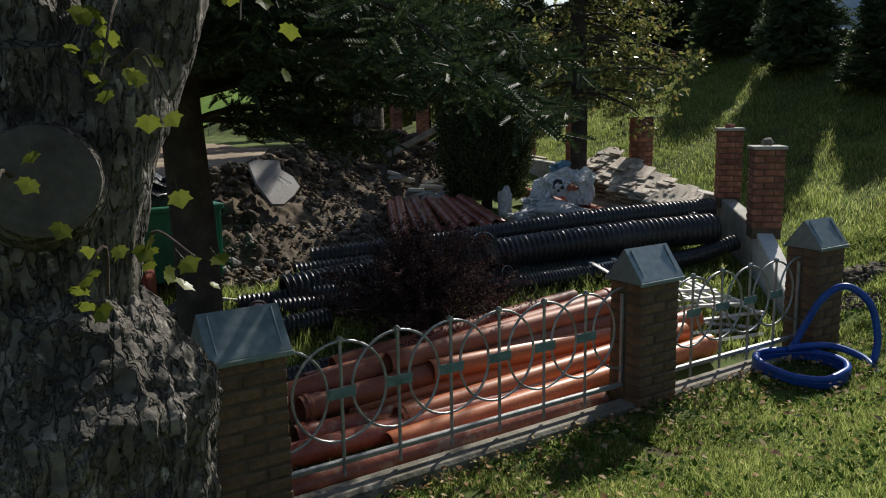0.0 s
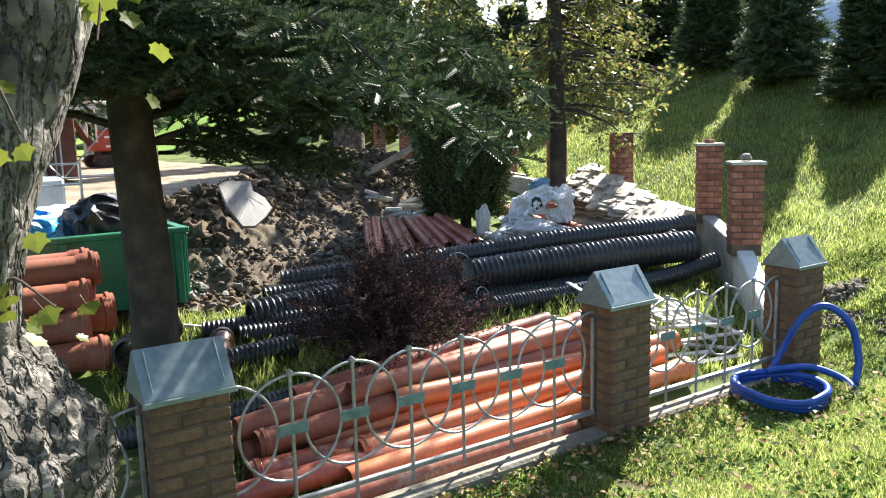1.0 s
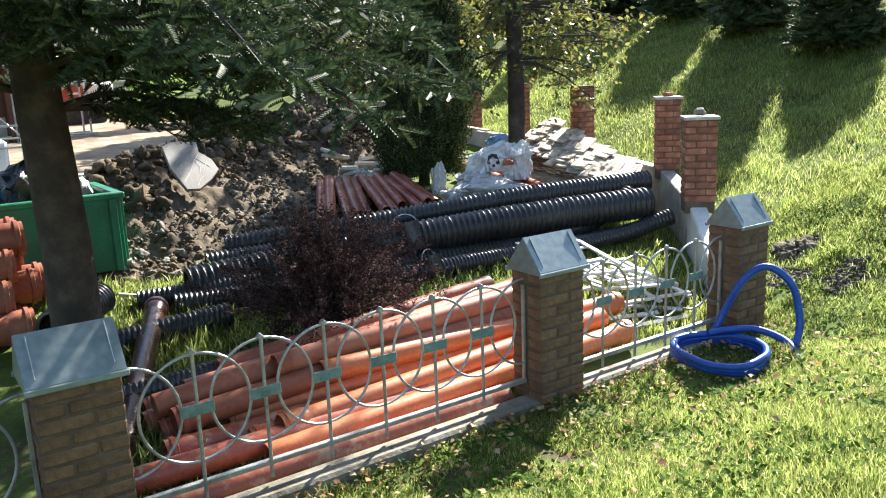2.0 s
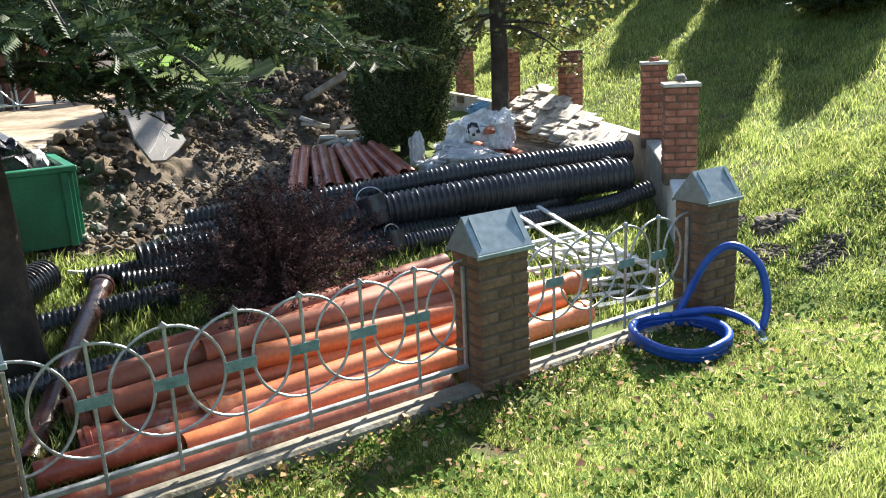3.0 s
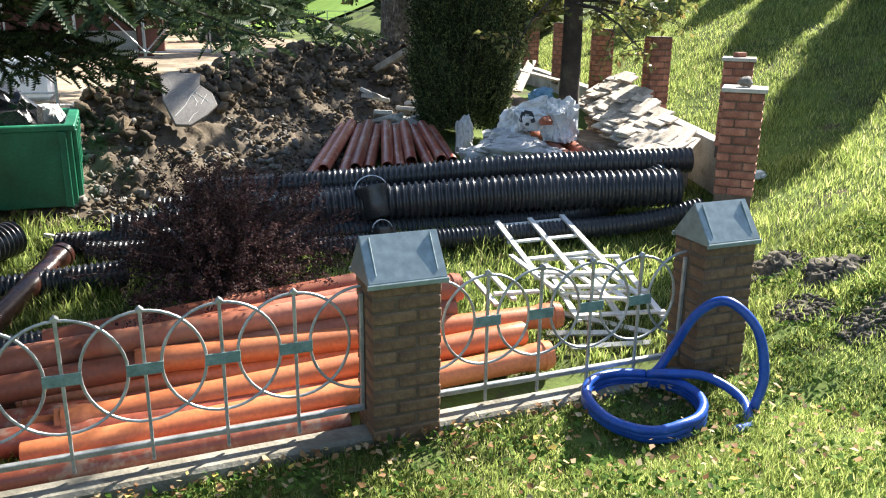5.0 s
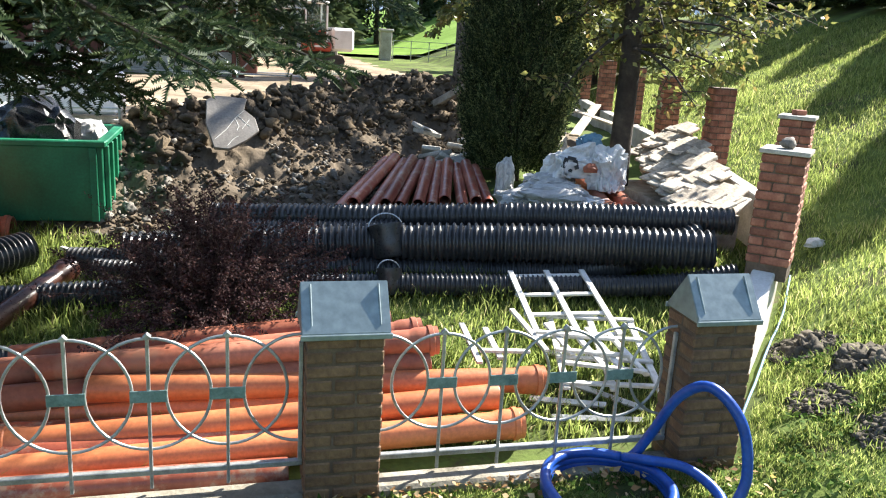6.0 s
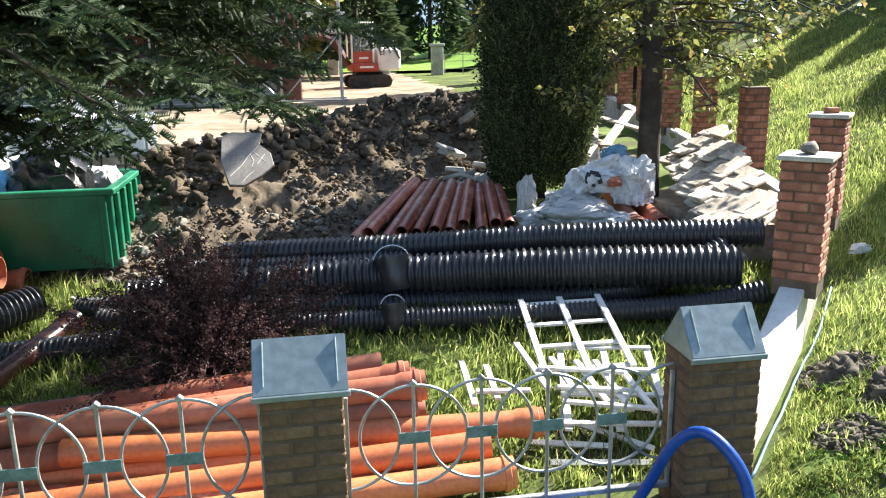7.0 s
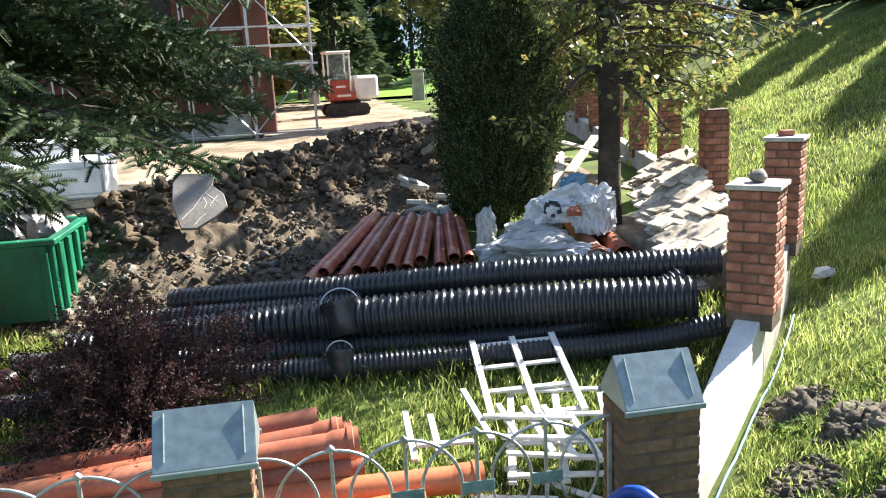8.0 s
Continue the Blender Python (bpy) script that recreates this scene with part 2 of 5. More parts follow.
M_LAWN = surface("mown_lawn", (0.16, 0.27, 0.045), (0.12, 0.21, 0.035), (0.21, 0.33, 0.07), 0.95, 0.4, 12, 0.5, spec=0.1)
# Distance haze is put into the woods' colour as blue-grey.
M_HILL = surface("hazy_far_wooded_ridge", (0.16, 0.22, 0.29), (0.13, 0.18, 0.24), (0.19, 0.25, 0.32), 0.95, 0.02, 0.3, 0.0, spec=0.0)

M_GLASS = bpy.data.materials.new("cab_glass")
M_GLASS.use_nodes = True
gp = M_GLASS.node_tree.nodes["Principled BSDF"]
gp.inputs["Base Color"].default_value = (0.75, 0.85, 0.85, 1)
gp.inputs["Transmission Weight"].default_value = 0.9
gp.inputs["Roughness"].default_value = 0.05


# ---- mesh helpers ----
def link_mesh(name, me, material, parent=None, label="", smooth=False):
    me.materials.append(material)
    if smooth:
        me.polygons.foreach_set("use_smooth", [True] * len(me.polygons))
    ob = new(name, me)
    if parent is not None:
        ob.parent = parent
    if label:
        tagged(ob, label)
    return ob


def part(name, bm, material, parent=None, label="", smooth=False):
    me = bpy.data.meshes.new(name)
    bm.to_mesh(me)
    bm.free()
    return link_mesh(name, me, material, parent, label, smooth)


def thing(name, at, label, category, group="", kind="", rz=0.0):
    ob = new(name)
    ob.empty_display_size = 0.1
    ob.matrix_basis = pose(*at, 0, 0, rz)
    return tagged(ob, label, category, group, kind)


def arrays_mesh(name, verts, faces):
    """Mesh from numpy vertices and triangles or quads."""
    me = bpy.data.meshes.new(name)
    verts, faces = np.asarray(verts, np.float32), np.asarray(faces, np.int32)
    n, k = faces.shape
    me.vertices.add(len(verts))
    me.vertices.foreach_set("co", verts.ravel())
    me.loops.add(n * k)
    me.loops.foreach_set("vertex_index", faces.ravel())
    me.polygons.add(n)
    me.polygons.foreach_set("loop_start", np.arange(0, n * k, k, dtype=np.int32))
    me.update(calc_edges=True)
    me.validate()
    return me


def scatter(verts, faces, mats):
    """Many copies of a small shape, joined: mats is (n, 4, 4)."""
    verts, faces, mats = np.asarray(verts, float), np.asarray(faces), np.asarray(mats, float)
    h = np.c_[verts, np.ones(len(verts))]
    v = np.einsum("nij,kj->nki", mats, h)[:, :, :3].reshape(-1, 3)
    f = (faces[None] + (np.arange(len(mats)) * len(verts))[:, None, None]).reshape(-1, faces.shape[1])
    return v, f


def box(bm, lo, hi, bevel=0.0, m=None):
    lo, hi = Vector(lo), Vector(hi)
    mat = Matrix.Translation((lo + hi) / 2) @ Matrix.Diagonal((*(hi - lo), 1))
    g = bmesh.ops.create_cube(bm, size=1.0, matrix=mat)
    if bevel:
        edges = list({e for v in g["verts"] for e in v.link_edges})
        r = bmesh.ops.bevel(bm, geom=edges, offset=bevel, segments=1, profile=0.5, affect="EDGES")
        vs = list({v for f in r["faces"] for v in f.verts} | {v for v in g["verts"] if v.is_valid})
    else:
        vs = g["verts"]
    if m is not None:
        bmesh.ops.transform(bm, matrix=m, verts=vs)
    return bm


def boxed(lo, hi, bevel=0.0, m=None):
    return box(bmesh.new(), lo, hi, bevel, m)


def frames_along(pts):
    pts = [Vector(p) for p in pts]
    tan = [(pts[min(i + 1, len(pts) - 1)] - pts[max(i - 1, 0)]).normalized() for i in range(len(pts))]
    up = Vector((0, 0, 1)) if abs(tan[0].z) < 0.9 else Vector((1, 0, 0))
    n = (up - tan[0] * up.dot(tan[0])).normalized()
    out = []
    for p, t in zip(pts, tan):
        n = (n - t * n.dot(t)).normalized()
        out.append((p, t, n, t.cross(n)))
    return out


def sweep(bm, pts, radius, segs=8, caps=True):
    """A round bar along points; radius is a number or one for each point."""
    rings = []
    for i, (p, t, n, b) in enumerate(frames_along(pts)):
        r = radius if isinstance(radius, (int, float)) else radius[i]
        rings.append([bm.verts.new(p + (n * math.cos(a) + b * math.sin(a)) * r) for a in [2 * math.pi * k / segs for k in range(segs)]])
    for a, b in zip(rings, rings[1:]):
        for k in range(segs):
            bm.faces.new((a[k], a[(k + 1) % segs], b[(k + 1) % segs], b[k]))
    if caps:
        bm.faces.new(rings[0][::-1])
        bm.faces.new(rings[-1])
    return bm


def swept(pts, radius, segs=8, caps=True):
    return sweep(bmesh.new(), pts, radius, segs, caps)


def curve_points(ctrl, n):
    """Catmull-Rom through control points."""
    c = [Vector(p) for p in ctrl]
    c = [c[0] * 2 - c[1]] + c + [c[-1] * 2 - c[-2]]
    out, spans = [], len(c) - 3
    for i in range(n):
        u = i / (n - 1) * spans
        k = min(int(u), spans - 1)
        t = u - k
        p0, p1, p2, p3 = c[k:k + 4]
        out.append(0.5 * ((2 * p1) + (p2 - p0) * t + (2 * p0 - 5 * p1 + 4 * p2 - p3) * t * t + (3 * p1 - p0 - 3 * p2 + p3) * t ** 3))
    return out


def turned(profile, ctrl, segs=20):
    """A hollow pipe: profile of (metres along, radius), closed on itself, carried along control points."""
    dense = curve_points(ctrl, 60) if len(ctrl) > 2 else [Vector(ctrl[0]).lerp(Vector(ctrl[1]), i / 59) for i in range(60)]
    fr = frames_along(dense)
    run = [0.0]
    for a, b in zip(dense, dense[1:]):
        run.append(run[-1] + (b - a).length)
    total = run[-1]
    verts = []
    for s, r in profile:
        s = min(max(s, 0.0), total)
        k = min(max(int(np.searchsorted(run, s)) - 1, 0), 58)
        u = (s - run[k]) / max(1e-9, run[k + 1] - run[k])
        p = fr[k][0].lerp(fr[k + 1][0], u)
        n = fr[k][2].lerp(fr[k + 1][2], u).normalized()
        b = fr[k][3].lerp(fr[k + 1][3], u).normalized()
        for j in range(segs):
            a = 2 * math.pi * j / segs
            verts.append(p + (n * math.cos(a) + b * math.sin(a)) * r)
    faces, m = [], len(profile)
    for i in range(m):
        for j in range(segs):
            k = (j + 1) % segs
            faces.append((i * segs + j, i * segs + k, ((i + 1) % m) * segs + k, ((i + 1) % m) * segs + j))
    return arrays_mesh("pipe", [tuple(v) for v in verts], faces)


def length_of(ctrl):
    pts = curve_points(ctrl, 60) if len(ctrl) > 2 else [Vector(c) for c in ctrl]
    return sum((b - a).length for a, b in zip(pts, pts[1:]))


def sharp_shade(ob, angle=40):
    me = ob.data
    me.polygons.foreach_set("use_smooth", [True] * len(me.polygons))
    me.set_sharp_from_angle(angle=radians(angle))
    return ob


# ---- lie of the land ----
def wall_x(y):
    if y < 4.0:
        return 6.4
    if y < 7.0:
        return 6.4 + (y - 4.0) * 0.82
    return 8.86 + (min(y, 30) - 7.0) * 0.2


def ground_z(x, y):
    z = 0.40 + 0.02 * (min(max(x, -4), 9) - 4) * max(0, 1 - max(0, y - 8) / 5) + 0.115 * max(0.0, min(y, 12.5) - 4.2)
    z += 0.30 * max(0.0, 3.3 - max(y, 1.2)) + 0.12 * max(0.0, 1.2 - max(y, -6))
    s = x - wall_x(y)
    if s > 0:
        z += 0.36 * min(s, 7.0) + 0.006 * min(s, 7.0) ** 2 + 0.08 * max(0, min(s, 16) - 7.0)
    if abs(x) < 40 and abs(y) < 60:
        z += 0.035 * (noise.noise(Vector((x * 1.7, y * 1.7, 0))) + 0.5 * noise.noise(Vector((x * 5, y * 5, 3)))) * (0.35 if 3.7 < y < 9 and s < 0 else 1)
    return z


def seg_dist(x, y, pts):
    best = (9e9, 0)
    for i, ((ax, ay), (bx, by)) in enumerate(zip(pts, pts[1:])):
        dx, dy = bx - ax, by - ay
        u = min(1, max(0, ((x - ax) * dx + (y - ay) * dy) / (dx * dx + dy * dy)))
        d = math.hypot(x - ax - u * dx, y - ay - u * dy)
        if d < best[0]:
            best = (d, i + u)
    return best


RIDGE = [(2.5, 9.9), (3.7, 10.7), (5.4, 12.1), (7.0, 12.6)]


def mound_h(x, y):
    d, u = seg_dist(x, y, RIDGE)
    front = y < 9.9 + (x - 2.5) * 0.72
    w = 2.35 if front else 1.3
    k = max(0.0, 1 - d / w)
    h = (0.80 + 0.04 * u) * k ** (1.9 if front else 1.1)
    h += 0.10 * max(0, 1 - math.hypot(x - 4.2, y - 8.6) / 1.4)
    if h > 0.01:
        h += min(1, h * 5) * (0.10 * noise.noise(Vector((x * 2.2, y * 2.2, 1))) + 0.085 * noise.noise(Vector((x * 5, y * 5, 2))) + 0.055 * noise.noise(Vector((x * 11, y * 11, 2))) + 0.03 * noise.noise(Vector((x * 23, y * 23, 2))))
    return h


def land(x, y):
    return ground_z(x, y) + max(0.0, mound_h(x, y))


def graded(a, b, step, far, grow=1.35):
    xs = list(np.arange(a, b + 1e-6, step))
    lo, hi, s = a, b, step
    while hi < far:
        s *= grow
        hi += s
        lo -= s
        xs = [lo] + xs + [hi]
    return xs


def grid_mesh(name, xs, ys, fn, keep=None):
    idx, verts, faces = {}, [], []
    for j, y in enumerate(ys):
        for i, x in enumerate(xs):
            idx[i, j] = len(verts)
            verts.append((x, y, fn(x, y)))
    for j in range(len(ys) - 1):
        for i in range(len(xs) - 1):
            if keep is None or keep((xs[i] + xs[i + 1]) / 2, (ys[j] + ys[j + 1]) / 2):
                faces.append((idx[i, j], idx[i + 1, j], idx[i + 1, j + 1], idx[i, j + 1]))
    return arrays_mesh(name, verts, faces)


# ---- ground, road, mound ----
ground = link_mesh("ground", grid_mesh("ground", graded(-4, 15, 0.16, 900), graded(-3, 16, 0.16, 900), ground_z), M_GROUND, smooth=True)
tagged(ground, "uneven grassy ground rising to a bank", "ground", kind="structure")


def on_road(x, y):
    edge = 0.5 * noise.noise(Vector((x * 0.8, y * 0.8, 7)))
    if y < 11.2 or y > 46:
        return False
    left = -9.0 if y < 22 else 3.6
    return left + edge < x < 9.0 + edge


road = link_mesh("road", grid_mesh("road", np.arange(-10, 9.9, 0.22), np.arange(11, 47, 0.22),
                                   lambda x, y: ground_z(x, y) + 0.012 + 0.11 * min(1, max(0, (y - 12.5) / 4)) + 0.02 * noise.noise(Vector((x * 2, y * 2, 5))), on_road), M_ROAD, smooth=True)
tagged(road, "sunlit sandy dirt road with tyre-churned surface", "road", kind="structure")
lawn = link_mesh("lawn", grid_mesh("lawn", np.arange(-6, 40, 2.0), np.arange(48, 110, 2.0), lambda x, y: ground_z(x, y) + 0.16 + 0.02 * max(0, y - 52)), M_LAWN)
tagged(lawn, "bright mown green lawn beyond the gate", "lawn", kind="structure")

mound_xs, mound_ys = np.arange(0.8, 8.8, 0.035), np.arange(7.4, 14.2, 0.035)
mound = link_mesh("earth_mound", grid_mesh("earth_mound", mound_xs, mound_ys, lambda x, y: ground_z(x, y) - 0.03 + mound_h(x, y) * 1.0,
                                           lambda x, y: mound_h(x, y) > 0.02), M_EARTH, smooth=True)
tagged(mound, "dug brown earth heap full of clods and stones", "earth mound", kind="structure")


def lump(seed, sub=2, rough=0.35, flat=1.0):
    bm = bmesh.new()
    bmesh.ops.create_icosphere(bm, subdivisions=sub, radius=1.0)
    off = Vector((seed * 7.3, seed * 3.1, seed))
    for v in bm.verts:
        k = 1 + rough * 1.3 * noise.noise(v.co * 1.1 + off) + rough * 0.9 * noise.noise(v.co * 2.7 + off)
        v.co = Vector((v.co.x * k, v.co.y * k, v.co.z * k * flat))
    bm.verts.index_update()
    vs = [tuple(v.co) for v in bm.verts]
    fs = [[v.index for v in f.verts] for f in bm.faces]
    bm.free()
    return vs, fs


rng = random.Random(11)


def strew(name, count, area, size, material, seed, label, category, spot=None, sub=1, flat=0.75):
    """Countless lumps of earth or stone lying on the ground, joined."""
    rnd = random.Random(seed)
    groups = [[] for _ in range(4)]
    n = 0
    while n < count:
        x, y = rnd.uniform(area[0], area[1]), rnd.uniform(area[2], area[3])
        if spot and not spot(x, y):
            continue
        n += 1
        s = size[0] + (size[1] - size[0]) * rnd.random() ** 3
        m = pose(x, y, land(x, y) + s * 0.15, rnd.uniform(-30, 30), rnd.uniform(-30, 30), rnd.uniform(0, 360)) @ Matrix.Diagonal((s, s * rnd.uniform(0.6, 1), s * rnd.uniform(0.6, 1), 1))
        groups[rnd.randrange(4)].append(np.array(m))
    allv, allf, base = [], [], 0
    for k, g in enumerate(groups):
        vs, fs = lump(seed + k, sub, 0.95, flat)
        v, f = scatter(vs, fs, g)
        allv.append(v)
        allf.append(f + base)
        base += len(v)
    ob = link_mesh(name, arrays_mesh(name, np.concatenate(allv), np.concatenate(allf)), material)
    return tagged(ob, label, category, kind="stuff")


def off_slab(x, y):
    return not (3.05 < x < 3.78 and 9.3 < y < 10.0)


strew("earth_clods", 1500, (1.2, 8.2, 8.4, 13.6), (0.022, 0.105), M_CLOD, 21, "brown earth clods heaped along the mound crest", "earth clods",
      lambda x, y: mound_h(x, y) > 0.42 and off_slab(x, y), 2, 0.85)
strew("earth_crumbs", 5000, (1.2, 8.2, 7.6, 13.6), (0.012, 0.05), M_CLOD, 27, "fine crumbled dark earth on the mound flank", "earth crumbs",
      lambda x, y: mound_h(x, y) > 0.03 and off_slab(x, y), 1, 0.8)
strew("rubble_stones", 420, (1.6, 6.0, 7.6, 10.4), (0.015, 0.065), M_STONE, 33, "grey stones and rubble strewn over the heap", "rubble",
      lambda x, y: 0.02 < mound_h(x, y) < 0.6 and off_slab(x, y), 2, 0.7)

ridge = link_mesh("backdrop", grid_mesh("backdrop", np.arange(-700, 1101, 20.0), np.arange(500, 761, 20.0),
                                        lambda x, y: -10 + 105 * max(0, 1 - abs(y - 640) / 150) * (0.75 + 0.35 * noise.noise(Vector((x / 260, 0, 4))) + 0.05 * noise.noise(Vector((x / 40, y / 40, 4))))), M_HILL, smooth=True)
tagged(ridge, "distant wooded ridge, coloured blue for haze, under pale sky", "hill", kind="structure")
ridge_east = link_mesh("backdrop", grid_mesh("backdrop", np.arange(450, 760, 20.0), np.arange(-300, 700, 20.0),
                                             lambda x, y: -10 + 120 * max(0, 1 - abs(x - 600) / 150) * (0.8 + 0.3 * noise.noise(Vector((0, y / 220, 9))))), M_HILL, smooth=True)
tagged(ridge_east, "distant wooded ridge, coloured blue for haze, behind the bank", "hill", kind="structure")

# ---- fence: kerb, posts, iron panels ----
bm = boxed((-2.2, 3.90, 0.05), (6.0, 4.075, 0.425), 0.02)
for v in bm.verts:
    if v.co.z > 0.3:
        v.co.z += 0.016 * max(0.0, v.co.x - 2.0)
kerb = part("kerb", bm, M_KERB)
tagged(kerb, "worn concrete footing under the fence", "kerb", kind="structure")


def brick_data(name, size, material):
    bm = boxed([-c / 2 for c in size], [c / 2 for c in size], 0.009)
    me = bpy.data.meshes.new(name)
    bm.to_mesh(me)
    bm.free()
    me.materials.append(material)
    return me


LONG_TAN = brick_data("brick", (0.252, 0.152, 0.064), M_BRICK_TAN)
SHORT_TAN = brick_data("brick", (0.136, 0.152, 0.064), M_BRICK_TAN)
LONG_RED = brick_data("brick", (0.246, 0.122, 0.064), M_BRICK_RED)


def brick(data, parent, x, y, z, rz=0.0):
    ob = new("brick", data)
    ob.parent = parent
    ob.matrix_basis = pose(x + rng.uniform(-0.002, 0.002), y + rng.uniform(-0.003, 0.003), z, rng.uniform(-0.6, 0.6), rng.uniform(-0.6, 0.6), rz + rng.uniform(-0.5, 0.5))


def gable_cap(parent, z, hx=0.225):
    """Folded sheet-metal cap with a ridge along the fence, rolled seams and a drip edge."""
    hy, rise = 0.178, 0.245
    bm = bmesh.new()
    prof = [(-hy, 0.0), (-hy, 0.02), (0.0, rise), (hy, 0.02), (hy, 0.0)]
    a = [bm.verts.new((-hx, y, z + h)) for y, h in prof]
    b = [bm.verts.new((hx, y, z + h)) for y, h in prof]
    for i in range(4):
        bm.faces.new((a[i], b[i], b[i + 1], a[i + 1]))
    bm.faces.new((a[4], b[4], b[0], a[0]))
    bm.faces.new(a)
    bm.faces.new(b[::-1])
    bmesh.ops.recalc_face_normals(bm, faces=bm.faces)
    bmesh.ops.bevel(bm, geom=list(bm.edges), offset=0.004, segments=2, affect="EDGES")
    cap = part("cap", bm, M_TIN, parent, "grey-green folded sheet-metal gable cap")
    for side in (-1, 1):
        for x in (-hx + 0.05, hx - 0.05):
            part("seam", swept([(x, side * (hy - 0.03), z + 0.055), (x, side * 0.018, z + rise - 0.012)], 0.0055, 6), M_TIN, cap)
        part("drip_edge", boxed((-hx - 0.008, side * hy - 0.008, z - 0.012), (hx + 0.008, side * hy + 0.008, z + 0.018), 0.004), M_TIN, cap)
    for x, h in ((-0.12, 0.05), (0.14, 0.06)):
        part("rivet", swept([(x, -hy + 0.037, z + 0.055 + h * 0.02), (x, -hy + 0.034, z + 0.058 + h * 0.02)], 0.005, 6), M_RUBBER, cap)


def fence_post(x, y, base, top, label, hx=0.225):
    post = thing("fence_post", (x, y, base), label, "fence post", "brick posts of the iron fence")
    h = top - base
    part("mortar_core", boxed((-0.193, -0.15, -0.2), (0.193, 0.15, h)), M_MORTAR, post)
    n = 12
    step = h / n
    for i in range(n):
        z = step * (i + 0.5)
        flip = 1 if i % 2 else -1
        for side in (-1, 1):
            f = flip * side
            brick(LONG_TAN, post, f * 0.072, side * 0.082, z)
            brick(SHORT_TAN, post, f * -0.132, side * 0.082, z)
    gable_cap(post, h, hx)
    return post


FENCE_Y = 4.03
fence_post(0.885, FENCE_Y, 0.44, 1.37, "brown brick fence post with metal cap beside the old tree")
fence_post(3.985, FENCE_Y, 0.44, 1.37, "buff-brown brick fence post with grey-green gable cap")
fence_post(6.16, FENCE_Y, 0.44, 1.38, "brown brick corner fence post with blue hose against it", 0.203)


def iron_panel(x0, x1, gaps, label):
    """Overlapping iron rings with upright bars, small plates and a bottom rail between two posts."""
    panel = thing("iron_fence", (x0, FENCE_Y + 0.02, 0), label, "iron fence", "ring-pattern fence panels")
    w = x1 - x0
    s = w / gaps
    rail_z, mid, r = 0.585, 1.02, s * 0.79
    part("bottom_rail", boxed((0, -0.018, rail_z - 0.016), (w, 0.018, rail_z + 0.016), 0.004), M_IRON, panel)
    for x in (0.012, w - 0.012):
        part("side_bar", boxed((x - 0.011, -0.012, rail_z), (x + 0.011, 0.012, mid + r * 0.86), 0.003), M_IRON, panel)
    for i in range(0, gaps + 1):
        cx = s * i
        if 0 < i < gaps:
            part("upright", boxed((cx - 0.009, -0.022, rail_z - 0.09), (cx + 0.009, -0.004, mid + r + 0.012), 0.003), M_IRON, panel)
            part("finial", boxed((-0.016, -0.016, -0.016), (0.016, 0.016, 0.016), 0.004, pose(cx, -0.012, mid + r + 0.012, 0, 45, 0)), M_IRON, panel)
            part("plate", boxed((cx - s * 0.235, -0.030, mid - 0.033), (cx + s * 0.235, -0.0225, mid + 0.033), 0.003), M_PLATE, panel, "grey-green enamelled plate with worn black marks")
            pts = [(cx + r * math.sin(2 * math.pi * k / 40), 0.004 * (-1) ** i, mid + r * math.cos(2 * math.pi * k / 40)) for k in range(41)]
        else:
            sign = 1 if i == 0 else -1
            pts = [(cx + sign * (0.012 + (r - 0.012) * math.sin(math.pi * k / 20)), 0.004 * (-1) ** i, mid + r * math.cos(math.pi * k / 20)) for k in range(21)]
        sharp_shade(part("ring", swept(pts, 0.0088, 8), M_IRON, panel))
    return panel


iron_panel(-1.95, 0.685, 7, "silver-painted iron fence panel behind the old tree")
iron_panel(1.09, 3.785, 7, "silver-painted iron panel of overlapping rings")
iron_panel(4.185, 5.96, 5, "silver-painted iron ring panel before the white trellises")


# ---- low wall with brick pillars ----
WALL = [(6.33, 4.16, 0.62), (7.70, 5.66, 1.22), (8.76, 6.98, 1.385), (9.09, 8.84, 1.55), (9.46, 10.72, 1.59), (9.80, 12.5, 1.64), (10.13, 14.3, 1.69), (10.48, 16.15, 1.75), (10.83, 18.0, 1.80), (11.2, 20.0, 1.85)]
WALL_LABELS = ["pale rendered low wall running up from the corner post"] + ["grey concrete low wall between brick pillars"] * 8
for (ax, ay, az), (bx, by, bz), label in zip(WALL, WALL[1:], WALL_LABELS):
    d = Vector((bx - ax, by - ay, 0)).normalized()
    n = Vector((-d.y, d.x, 0)) * 0.09
    bm = bmesh.new()
    corners = []
    for (x, y, z) in ((ax, ay, az), (bx, by, bz)):
        for sg in (1, -1):
            p = Vector((x, y, 0)) + n * sg
            corners.append((bm.verts.new((p.x, p.y, ground_z(p.x, p.y) - 0.5)), bm.verts.new((p.x, p.y, z))))
    (a0, a1), (b0, b1), (c0, c1), (e0, e1) = corners
    for f in ((a0, a1, c1, c0), (b0, e0, e1, b1), (a1, b1, e1, c1), (a0, c0, e0, b0), (a0, b0, b1, a1), (c0, c1, e1, e0)):
        bm.faces.new(f)
    bmesh.ops.recalc_face_normals(bm, faces=bm.faces)
    bmesh.ops.bevel(bm, geom=list(bm.edges), offset=0.012, segments=1, affect="EDGES")
    tagged(part("low_wall", bm, M_PLASTER if label.startswith("pale") else M_CONC), label, "low wall", kind="structure")


